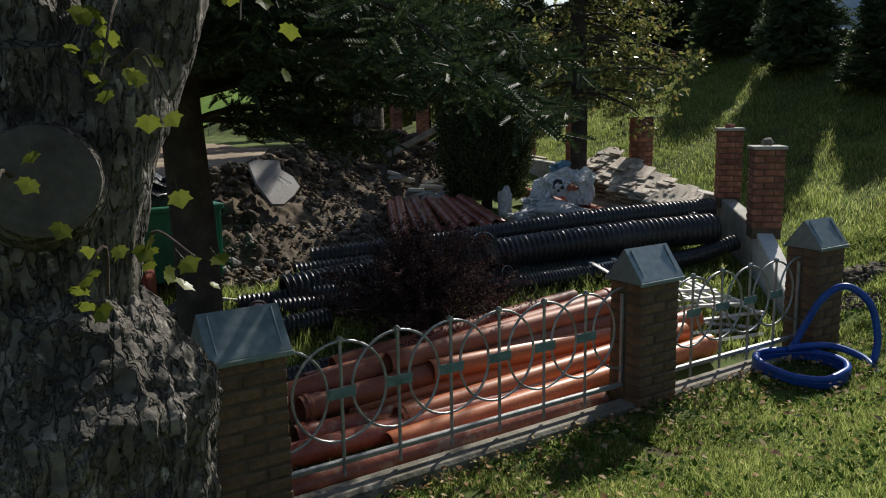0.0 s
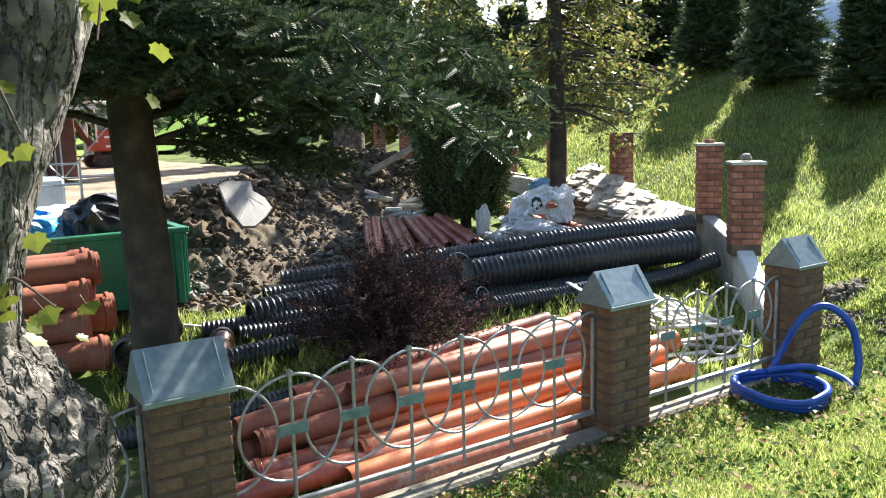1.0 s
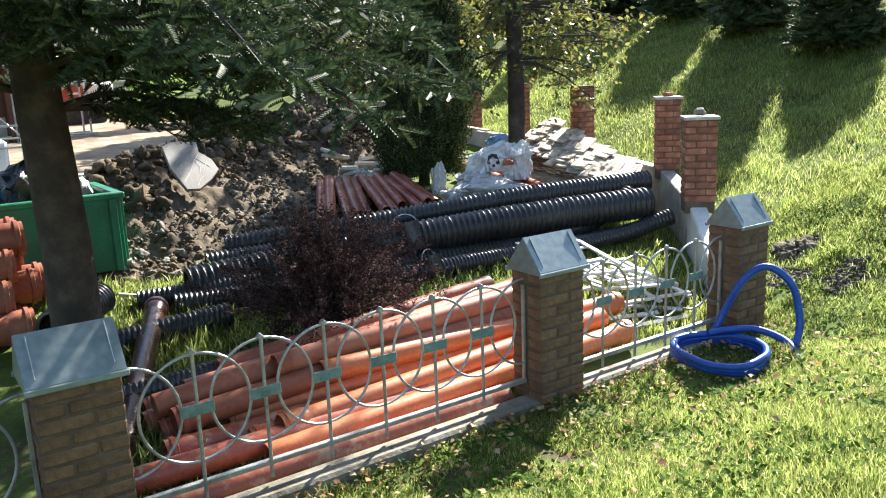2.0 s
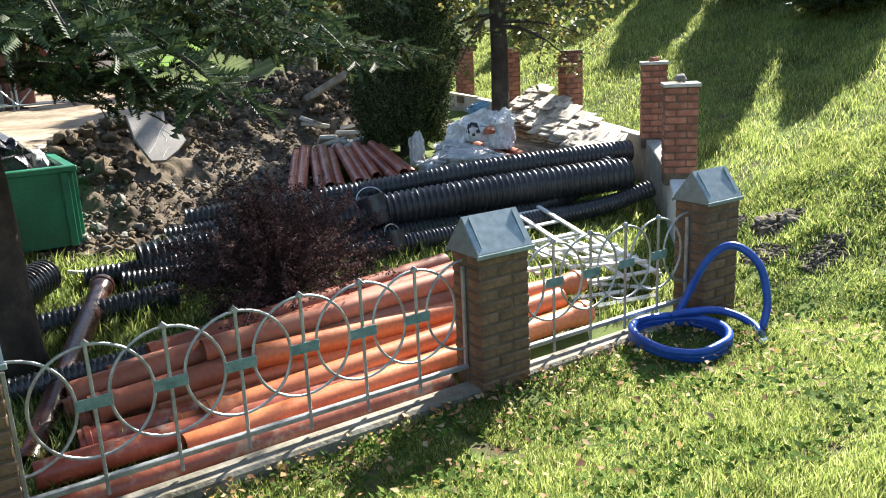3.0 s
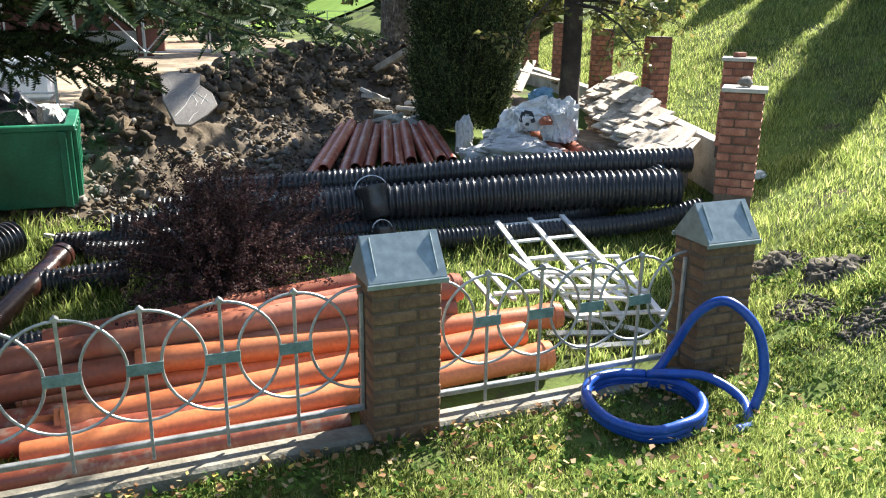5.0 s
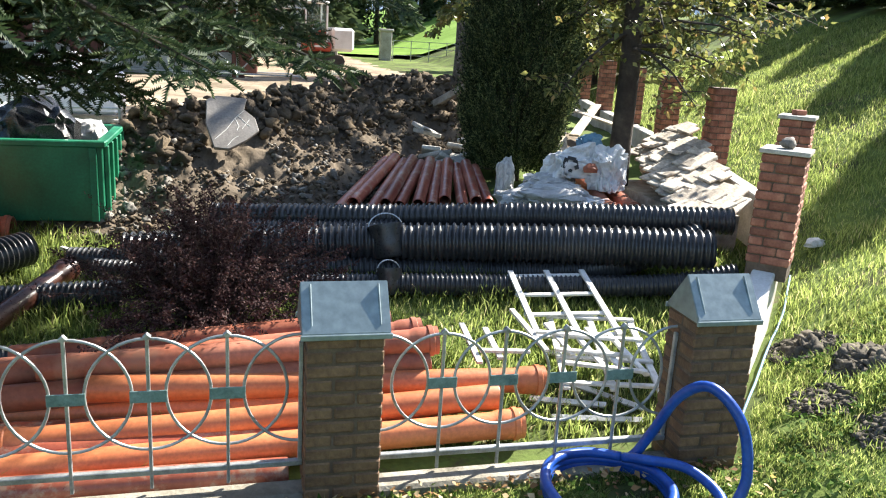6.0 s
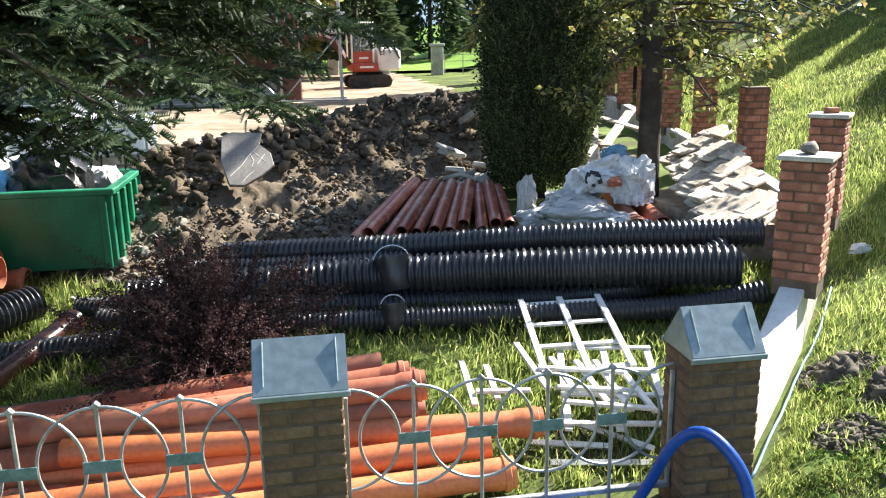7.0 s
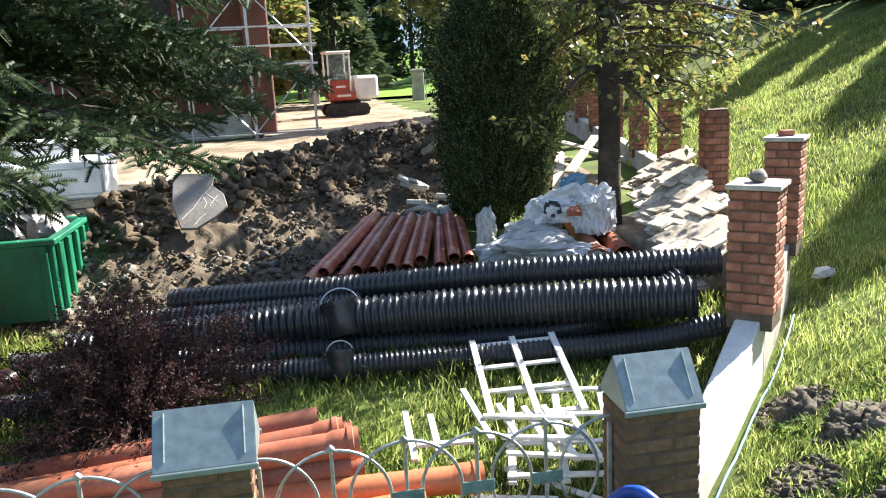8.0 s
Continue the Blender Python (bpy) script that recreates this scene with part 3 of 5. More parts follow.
def pillar(x, y, z, rz, label, topped, wide=1.0):
    p = thing("brick_pillar", (x, y, z), label, "brick pillar", "brick pillars on the low wall", rz=rz)
    p.matrix_basis = p.matrix_basis @ Matrix.Diagonal((wide, wide, 1, 1))
    part("mortar_core", boxed((-0.178, -0.178, -0.12), (0.178, 0.178, 0.895)), M_MORTAR, p)
    for i in range(12):
        k, fl = 0.037 + i * 0.0745, (1 if i % 2 else -1)
        brick(LONG_RED, p, -0.065 * fl, -0.13, k)
        brick(LONG_RED, p, 0.13 * fl, -0.065, k, 90)
        brick(LONG_RED, p, 0.065 * fl, 0.13, k)
        brick(LONG_RED, p, -0.13 * fl, 0.065, k, 90)
    if topped:
        part("coping", boxed((-0.212, -0.212, 0.895), (0.212, 0.212, 0.93), 0.005), M_CONC, p, "thin pale mortar coping")
    else:
        part("loose_course", boxed((-0.185, -0.185, 0.893), (0.185, 0.16, 0.905), 0.004), M_MORTAR, p)
    return p


pillar(7.70, 5.64, 1.225, 47, "red brick pillar with coping and a stone on top", True, 0.88)
pillar(8.76, 6.96, 1.385, 47, "red brick pillar at the bend of the wall", True, 0.80)
for (x, y, z) in WALL[3:]:
    pillar(x, y, z, -10.5, "unfinished red brick pillar on the low wall", False, 0.70)
vs, fs = lump(5, 3, 0.3, 0.75)
v, f = scatter(vs, fs, [np.array(pose(7.70, 5.64, 2.20, 0, 0, 30) @ Matrix.Diagonal((0.075, 0.06, 0.06, 1)))])
tagged(link_mesh("stone", arrays_mesh("stone", v, f), M_STONE, smooth=True), "grey stone lying on the pillar coping", "stone")
tagged(part("loose_brick", boxed((8.70, 6.92, 2.316), (8.82, 7.0, 2.366), 0.006), M_BRICK_RED), "half brick lying on the pillar top", "brick")


# ---- pipes ----
def smooth_pipe(p0, p1, r, material, label, group, socket=0, name="drain_pipe", category="pipe"):
    """Plastic pipe with a flared socket and gasket bulge at its start (1), end (2) or nowhere (0)."""
    L = (Vector(p1) - Vector(p0)).length
    wall = 0.006
    prof = []
    if socket == 1:
        prof += [(0, r * 1.13), (0.03, r * 1.13), (0.035, r * 1.24), (0.065, r * 1.24), (0.072, r * 1.13), (0.15, r * 1.12), (0.18, r)]
    else:
        prof += [(0, r * 0.97), (0.01, r)]
    k = 8
    prof += [(0.2 + (L - 0.4) * i / k, r) for i in range(k + 1)]
    if socket == 2:
        prof += [(L - 0.18, r), (L - 0.15, r * 1.12), (L - 0.072, r * 1.13), (L - 0.065, r * 1.24), (L - 0.035, r * 1.24), (L - 0.03, r * 1.13), (L, r * 1.13)]
    else:
        prof += [(L - 0.01, r), (L, r * 0.97)]
    ie = r * 1.06 if socket == 2 else r - wall * 1.5
    isx = r * 1.06 if socket == 1 else r - wall * 1.5
    prof += [(L, ie), (L - 0.14, ie), (L - 0.16, r - wall), (0.16, r - wall), (0.14, isx), (0, isx)]
    ob = link_mesh(name, turned(prof, [p0, p1], 22), material)
    sharp_shade(ob, 35)
    return tagged(ob, label, category, group)


def ribbed_pipe(ctrl, r, pitch, label, group="black corrugated pipes"):
    L = length_of(ctrl)
    n = int(L / pitch)
    prof = []
    for i in range(n):
        s = i * pitch
        prof += [(s, r * 0.96), (s + pitch * 0.12, r * 0.995), (s + pitch * 0.24, r), (s + pitch * 0.36, r * 0.97), (s + pitch * 0.52, r * 0.85), (s + pitch * 0.86, r * 0.85)]
    L = n * pitch
    prof += [(L, r)] + [(L * k / 30, r * 0.78) for k in range(30, -1, -1)]
    ob = link_mesh("corrugated_pipe", turned(prof, ctrl, 22), M_BLACK)
    sharp_shade(ob, 75)
    return tagged(ob, label, "corrugated pipe", group)


R = 0.083
ORANGE = "long orange plastic drain pipe in the pile behind the fence"
ORANGE_S = "long orange drain pipe with flared socket end in the pile"
DUSTY = "dusty faded orange drain pipe sloping along the top of the pile"
# start, end, kind of socket, material
for p0, p1, so, mat in [
    ((1.12, 4.19, 0.435), (3.72, 4.19, 0.445), 0, M_PIPE_RED),
    ((1.97, 4.38, 0.45), (5.15, 4.34, 0.58), 2, M_PIPE),
    ((2.14, 4.54, 0.53), (5.05, 4.54, 0.67), 1, M_PIPE),
    ((2.58, 4.82, 0.72), (5.42, 4.71, 0.69), 2, M_PIPE),
    ((1.92, 4.92, 0.54), (4.78, 4.68, 0.60), 1, M_PIPE),
    ((1.18, 4.50, 0.49), (4.55, 4.46, 0.50), 0, M_PIPE_RED),
    ((1.45, 4.72, 0.50), (4.70, 4.62, 0.51), 1, M_PIPE_RED),
    ((1.50, 4.98, 0.52), (4.98, 4.90, 0.60), 1, M_PIPE_DUST_SHADE),
    ((1.45, 5.16, 0.53), (4.75, 5.16, 0.62), 1, M_PIPE_DUST_SHADE),
    ((1.50, 5.34, 0.55), (4.68, 5.34, 0.66), 1, M_PIPE_DUST_SHADE),
    ((1.56, 4.86, 0.63), (4.66, 4.84, 0.80), 1, M_PIPE_DUST_SHADE),
    ((1.50, 5.05, 0.69), (4.64, 5.02, 0.94), 2, M_PIPE_DUST_SHADE),
    ((1.75, 5.20, 0.68), (4.70, 5.20, 0.82), 2, M_PIPE_DUST_SHADE),
    ((2.05, 5.36, 0.71), (4.49, 5.34, 0.90), 0, M_PIPE_DUST_SHADE),
    ((2.30, 4.95, 0.80), (4.72, 4.88, 0.93), 2, M_PIPE_DUST_SHADE),
]:
    smooth_pipe(p0, p1, R, mat, DUSTY if mat is M_PIPE_DUST_SHADE else ORANGE_S if so else ORANGE, "orange pipes behind the fence", so)
smooth_pipe((1.96, 4.62, 0.47), (2.45, 4.60, 0.49), 0.075, M_PIPE, "short orange pipe piece with socket in the pile", "orange pipes behind the fence", 1)
tagged(part("pipe_sticker", boxed((-0.12, -0.02, 0.083), (0.12, 0.02, 0.085), 0, pose(4.05, 4.90, 0.895, -38, -3, -1.7)), M_WHITE), "white sticker with grey printed bars on a pipe", "sticker")

smooth_pipe((2.10, 7.03, 0.82), (1.17, 4.75, 0.44), 0.085, M_BROWN, "dark glossy brown plastic pipe lying across the pile", "", 1)
ribbed_pipe([(0.85, 5.72, 0.56), (1.9, 5.55, 0.63), (3.4, 5.75, 0.68)], 0.09, 0.04, "thin black corrugated pipe in the grass")

BIG = "thick black corrugated drainage pipe lying in the yard"
THIN = "thin black corrugated drainage pipe lying on the grass"
ribbed_pipe([(2.49, 7.35, 0.86), (4.41, 7.18, 0.98), (6.22, 6.69, 1.10), (7.58, 6.20, 1.16)], 0.185, 0.066, BIG)
ribbed_pipe([(3.21, 8.28, 0.99), (4.76, 7.71, 1.11), (6.33, 7.10, 1.27), (7.99, 6.56, 1.34)], 0.130, 0.056, BIG)
ribbed_pipe([(3.0, 7.05, 0.82), (4.9, 6.98, 0.78), (6.6, 6.62, 0.88), (7.6, 6.50, 1.24)], 0.12, 0.05, BIG)
ribbed_pipe([(2.6, 7.62, 0.84), (4.6, 7.48, 0.86), (6.4, 7.02, 0.92), (7.7, 6.72, 1.06)], 0.15, 0.05, BIG)
ribbed_pipe([(2.81, 6.86, 0.73), (4.91, 6.52, 0.79), (6.9, 6.22, 0.84), (7.66, 5.97, 1.01)], 0.10, 0.042, THIN)
ribbed_pipe([(2.91, 8.05, 0.89), (4.07, 7.79, 0.94), (5.0, 7.5, 1.02)], 0.12, 0.05, BIG)
ribbed_pipe([(2.04, 7.40, 0.80), (3.11, 7.05, 0.86)], 0.10, 0.045, THIN)
ribbed_pipe([(2.28, 7.10, 0.78), (3.28, 6.79, 0.80)], 0.10, 0.045, THIN)
ribbed_pipe([(1.15, 6.64, 0.66), (2.61, 6.54, 0.76)], 0.11, 0.045, THIN)
ribbed_pipe([(1.22, 6.72, 0.88), (1.72, 7.38, 0.90)], 0.15, 0.05, "short offcut of black corrugated pipe on the grass")

# ---- stacked orange sewer pipes with sockets ----
for z, ys in [(0.86, (7.00, 7.28, 7.56, 7.84, 8.12)), (1.09, (7.16, 7.44, 7.72, 8.0)), (1.31, (7.34, 7.62, 7.90)), (1.50, (7.52, 7.78))]:
    for y in ys:
        x = 1.10 + 0.24 * (y - 7.0) + rng.uniform(-0.14, 0.08)
        # The duller orange here stands in for shade lying on the stack.
        smooth_pipe((x - 3.0, y + 0.02, z), (x, y, z + rng.uniform(-0.01, 0.01)), 0.126, M_PIPE_DUST_SHADE, "wide orange sewer pipe with thick socket rim in a stack", "stack of wide orange pipes", 2)

# ---- loose red-brown pipes fanned beside the mound ----
for k in range(11):
    u = k / 10
    near = Vector((4.49 + 1.70 * u, 8.52 + 0.10 * math.sin(k * 2.1), 1.00 + 0.05 * (k % 2) + 0.06 * u))
    back = Vector((5.26 + 1.02 * u, 10.02 - 0.45 * u, 1.30 + 0.05 * (k % 2)))
    smooth_pipe(near, back, 0.068, M_PIPE_RED, "dusty red-brown plastic pipe lying in a fan", "fan of red-brown pipes", 0)
for x in (7.42, 7.70):
    smooth_pipe((x, 8.05, 1.08), (x + 0.25, 10.0, 1.30), 0.10, M_PIPE_DUST_SHADE, "faded orange pipe end sticking out from under bags", "pipes under the bags", 1)

# ---- white wooden trellises ----
def trellis(m, label, run=1.3):
    t = thing("trellis", (0, 0, 0), label, "trellis", "white wooden trellises")
    t.matrix_basis = m
    for x in (0.0, 0.32, 0.64):
        part("long_slat", boxed((x - 0.024, 0, 0), (x + 0.026, run, 0.022), 0.003), M_WHITE, t)
    for y in (0.05, 0.05 + (run - 0.1) * 0.34, 0.05 + (run - 0.1) * 0.67, run - 0.05):
        part("cross_slat", boxed((-0.03, y - 0.022, 0.0225), (0.67, y + 0.022, 0.042), 0.003), M_WHITE, t)
    return t


def laid(a, b, c):
    """Pose with its origin at a, x towards b, y towards c."""
    a, b, c = Vector(a), Vector(b), Vector(c)
    x = (b - a).normalized()
    y = (c - a - x * x.dot(c - a)).normalized()
    z = x.cross(y)
    m = Matrix((x, y, z)).transposed().to_4x4()
    return Matrix.Translation(a) @ m


WH = "white-painted wooden trellis with flaking paint"
trellis(laid((5.74, 6.44, 0.93), (6.38, 6.38, 0.95), (5.72, 5.46, 0.73)), WH + " propped on the pipes", 1.05)


def slat_between(name, a, b, lift, parent, wide=0.044):
    """Flat wooden slat from a to b, resting at the given lift."""
    d = Vector(b) - Vector(a)
    m = Matrix.Translation((a[0], a[1], a[2] + lift)) @ d.to_track_quat("X", "Z").to_matrix().to_4x4()
    return part(name, boxed((0, -wide / 2, -0.011), (d.length, wide / 2, 0.011), 0.003, m), M_WHITE, parent)


trellis(laid((5.60, 4.72, 0.60), (6.18, 4.57, 0.61), (5.86, 5.9, 0.72)), WH + " lying under another", 1.15)
fallen = thing("trellis", (0, 0, 0), WH + " lying askew on the grass", "trellis", "white wooden trellises")
for a, b in [((5.5, 5.66, 0.72), (5.55, 5.01, 0.64)), ((5.69, 5.41, 0.69), (5.72, 4.94, 0.63)), ((5.85, 5.34, 0.68), (5.88, 4.79, 0.61)), ((5.98, 5.32, 0.68), (6.0, 4.69, 0.59)), ((6.12, 5.21, 0.66), (6.14, 4.64, 0.59))]:
    slat_between("long_slat", a, b, 0.13, fallen)
for a, b in [((5.55, 5.25, 0.67), (6.11, 5.1, 0.65)), ((5.61, 5.0, 0.63), (6.11, 4.86, 0.62)), ((5.59, 4.82, 0.61), (6.14, 4.64, 0.59))]:
    slat_between("cross_slat", a, b, 0.153, fallen)
broken = thing("trellis", (0, 0, 0), WH + " broken off beside the pipes", "trellis", "white wooden trellises")
for a, b in [((5.07, 5.54, 0.7), (5.05, 4.96, 0.63)), ((5.23, 5.46, 0.69), (5.21, 5.0, 0.64))]:
    slat_between("long_slat", a, b, 0.09, broken)
for a, b in [((5.08, 5.08, 0.65), (5.44, 5.05, 0.64))]:
    slat_between("cross_slat", a, b, 0.113, broken)
for a, b in (((5.42, 4.52), (6.02, 4.42)), ((5.62, 4.98), (6.10, 4.55)), ((5.35, 4.75), (5.85, 4.62)), ((5.70, 5.35), (6.2, 5.15))):
    tagged(part("wood_strip", swept([(*a, ground_z(*a) + 0.05), (*b, ground_z(*b) + 0.04)], 0.024, 4), M_WHITE), "loose white wooden slat in the grass", "slat", "loose slats")

# ---- blue hose ----
coil = []
for i in range(0, 121):
    a = math.radians(60 - i * 9.1)
    rr = 0.345 + 0.03 * math.sin(i * 0.155)
    x, y = 5.39 + rr * math.cos(a), 3.66 + rr * math.sin(a)
    coil.append((x, y, ground_z(x, y) + 0.045 + 0.045 * (i / 60) + 0.015 * math.sin(i * 0.3)))
tail = curve_points([coil[-1], (5.69, 3.78, 0.60), (5.90, 3.67, 0.59), (5.99, 3.46, 0.53), (5.88, 3.26, 0.48), (5.70, 3.16, ground_z(5.70, 3.16) + 0.035)], 40)
lift = curve_points([coil[0], (5.68, 3.90, 0.56), (5.76, 3.86, 0.72), (5.83, 3.74, 1.00), (5.92, 3.59, 1.12), (6.03, 3.44, 0.98), (6.07, 3.38, 0.70), (6.00, 3.36, 0.50)], 50)
hose = thing("hose", (0, 0, 0), "bright blue plastic hose coiled on the grass beside the post", "hose")
part("coil", swept(coil, 0.030, 10), M_BLUE, hose, smooth=True)
part("tail", swept(tail[1:], 0.030, 10), M_BLUE, hose, smooth=True)
part("loop", swept(lift[1:], 0.030, 10), M_BLUE, hose, smooth=True)
line = curve_points([(6.52, 4.14, 0.56), (6.95, 4.60, 0.66), (7.45, 5.15, 0.78), (7.92, 5.64, 0.92), (8.25, 6.05, 1.05), (8.55, 6.42, 1.06)], 40)
tagged(part("cable_duct", swept([(p.x, p.y, ground_z(p.x, p.y) + 0.05) for p in line], 0.009, 8), M_PALEBLUE, smooth=True), "pale blue plastic duct along the wall foot", "cable duct")


# ---- crumpled bags ----
def crumpled(name, at, size, material, label, seed, rz=0, rough=0.5, sub=4, cat="bag", group=""):
    bm = bmesh.new()
    bmesh.ops.create_icosphere(bm, subdivisions=sub, radius=1.0)
    off = Vector((seed * 5.7, seed * 2.3, seed * 9.1))
    for v in bm.verts:
        c = v.co.copy()
        q = Vector([math.copysign(abs(k) ** 0.75, k) for k in c])
        q += rough * 0.50 * noise.noise_vector(c * 1.2 + off)
        q += rough * 0.26 * noise.noise_vector(c * 2.6 + off)
        q += rough * 0.11 * noise.noise_vector(c * 5.5 + off)
        fold = noise.noise(Vector((c.x * 1.3 + c.z * 2.2, c.y * 4.5 + c.x, c.z * 1.2)) + off)
        q *= 1 - rough * 0.22 * max(0.0, 1 - abs(fold) * 6)
        v.co = q
        if v.co.z < -0.6:
            v.co.z = -0.6
    ob = part(name, bm, material)
    ob.matrix_basis = pose(*at, 0, 0, rz) @ Matrix.Diagonal((*size, 1))
    sharp_shade(ob, 32)
    return tagged(ob, label, cat, group)


G = "bags and sheeting by the tree"
crumpled("plastic_sack", (7.22, 8.74, 1.50), (0.30, 0.22, 0.21), M_BAG, "crumpled white plastic sack with black print beside the tree", 3, 10, 0.9, 5, group=G)
crumpled("plastic_sack", (7.60, 8.60, 1.42), (0.22, 0.20, 0.30), M_BAG, "crumpled white plastic sack slumped against the tree trunk", 8, 40, 0.9, 5, group=G)
crumpled("sheeting", (6.80, 8.38, 1.10), (0.52, 0.26, 0.20), M_BAG_GREY, "crumpled grey dusty sheeting over the pipes", 5, -8, 0.95, 5, "sheeting", G)
crumpled("sheeting", (6.46, 8.90, 1.26), (0.12, 0.08, 0.28), M_BAG_GREY, "stiff grey sacking standing in folds", 12, 25, 0.7, 5, "sheeting", G)
crumpled("sheeting", (6.92, 8.64, 1.24), (0.36, 0.22, 0.17), M_BAG_GREY, "grey crumpled plastic film under the sacks", 27, 12, 0.95, 5, "sheeting", G)
crumpled("sheeting", (7.15, 8.24, 1.10), (0.38, 0.14, 0.12), M_BAG, "pale plastic sheet spilled over pipe ends", 15, -12, 0.95, 5, "sheeting", G)
crumpled("blue_rag", (7.45, 8.86, 1.74), (0.15, 0.12, 0.10), M_PALEBLUE, "pale blue plastic rag on top of the sacks", 17, 0, 0.9, 4, "rag", G)
crumpled("orange_rag", (7.32, 8.46, 1.50), (0.08, 0.05, 0.06), M_PIPE_DUST_SHADE, "faded orange scrap among the white sacks", 19, 0, 0.7, 3, "rag", G)
for i, (x, z, w, h, r) in enumerate([(7.02, 1.56, 0.05, 0.12, 20), (7.10, 1.61, 0.10, 0.04, 10), (7.16, 1.54, 0.05, 0.11, -15), (7.07, 1.48, 0.10, 0.035, 15)]):
    tagged(part("print_mark", boxed((-w / 2, -0.004, -h / 2), (w / 2, 0.004, h / 2), 0.001, pose(x, 8.50 + 0.005 * i, z, -12, r, -14)), M_INK), "black printed bar on a white sack", "print mark", "print on the sack")

# ---- stack of old boards and slates ----
rnd = random.Random(41)
stack = thing("slab_stack", (8.2, 7.8, 0), "tall sloping stack of weathered boards and slabs by the wall", "slab stack")
BOARD = [brick_data("slab", s, M_WOOD) for s in ((0.24, 0.19, 0.028), (0.34, 0.17, 0.026), (0.20, 0.16, 0.032), (0.46, 0.17, 0.028))]
for i in range(16):
    for j in range(9):
        y = 7.14 + i * 0.155
        top = 1.42 + 0.56 * (i / 15) + 0.02 * math.sin(i * 2.0)
        u = j / 8
        x = 7.80 + 0.042 * i + 0.54 * u + rnd.uniform(-0.04, 0.04)
        hgt = top - 0.05 - 0.30 * (1 - u) * (0.15 + 0.85 * i / 15)
        ob = new("slab", BOARD[rnd.randrange(4)])
        ob.parent = stack
        ob.matrix_basis = pose(x - 8.2, y - 7.8 + rnd.uniform(-0.05, 0.05), hgt + rnd.uniform(-0.02, 0.04), 9 + rnd.uniform(-6, 6), -15 + rnd.uniform(-6, 6), 22 + rnd.uniform(-10, 10))
for i in range(13):
    for k in range(9):
        y = 7.12 + i * 0.19
        base = ground_z(7.8, y)
        top = 1.30 + 0.48 * (i / 12) - 0.3 * 0.3
        z = base + 0.03 + (top - base) * k / 9
        ob = new("slab", BOARD[1 + rnd.randrange(3)])
        ob.parent = stack
        ob.matrix_basis = pose(7.98 + 0.055 * i - 8.2 - 0.12 * (1 - k / 9) + rnd.uniform(-0.05, 0.05), y - 7.8, z, rnd.uniform(-3, 8), rnd.uniform(-8, 2), 84 + rnd.uniform(-12, 12))
bm = bmesh.new()
box(bm, (-0.28, -0.55, 0.75), (0.28, 1.5, 1.24))
part("buried_board", bm, M_WOOD, stack)
for a, b, r in (((8.0, 10.6, 1.62), (8.75, 11.6, 1.98), 0.04), ((8.75, 10.7, 1.75), (8.25, 11.7, 1.92), 0.05), ((7.7, 10.2, 1.35), (8.3, 11.9, 1.75), 0.035)):
    tagged(part("plank", boxed((0, -0.07, -0.014), ((Vector(b) - Vector(a)).length, 0.07, 0.014), 0.003, Matrix.Translation(a) @ (Vector(b) - Vector(a)).to_track_quat("X", "Z").to_matrix().to_4x4()), M_WOOD), "pale weathered plank leaning in the heap", "plank", "leaning planks")

# ---- marble slab and broken slabs on the mound ----
bm = bmesh.new()
outline = [(0, 0), (0.16, -0.02), (0.36, 0.10), (0.52, 0.24), (0.50, 0.42), (0.38, 0.55), (0.44, 0.72), (0.10, 0.76), (-0.02, 0.70), (-0.06, 0.35)]
lo = [bm.verts.new((x, y, 0)) for x, y in outline]
hi = [bm.verts.new((x, y, 0.045)) for x, y in outline]
bm.faces.new(lo[::-1])
bm.faces.new(hi)
for i in range(len(lo)):
    bm.faces.new((lo[i], lo[(i + 1) % len(lo)], hi[(i + 1) % len(lo)], hi[i]))
bmesh.ops.bevel(bm, geom=list(bm.edges), offset=0.006, segments=1, affect="EDGES")
slab = part("stone_slab", bm, M_SLATE)
slab.matrix_basis = laid((3.20, 9.39, 1.48), (3.70, 9.46, 1.485), (3.12, 9.94, 2.01))
tagged(slab, "broken pale marble slab with white veins on the mound", "stone slab")
for pts in ([(0.02, 0.12), (0.16, 0.26), (0.27, 0.42), (0.38, 0.53)], [(0.14, 0.02), (0.22, 0.12), (0.28, 0.16)], [(0.27, 0.42), (0.30, 0.30), (0.27, 0.24)], [(0.33, 0.26), (0.43, 0.40)], [(0.30, 0.46), (0.42, 0.30)]):
    part("vein", swept([(x, y, 0.0445) for x, y in pts], 0.0038, 5), M_WHITE, slab, "white marble vein")
for i in range(16):
    x, y = 5.7 + rnd.uniform(0, 1.3), 9.9 + rnd.uniform(0, 1.1)
    w, d = rnd.uniform(0.2, 0.5), rnd.uniform(0.15, 0.35)
    tagged(part("broken_slab", boxed((-w / 2, -d / 2, -0.03), (w / 2, d / 2, 0.03), 0.012, pose(x, y, land(x, y) + 0.13, rnd.uniform(-10, 40), rnd.uniform(-25, 25), rnd.uniform(0, 180))), M_CONC), "broken grey concrete slab at the mound foot", "broken slab", "broken slabs")
tagged(part("beam", boxed((-0.9, -0.05, -0.05), (0.9, 0.05, 0.05), 0.01, pose(6.35, 11.7, 1.95, 0, 25, 118)), M_WOOD), "old wooden beam half buried in the mound", "beam")

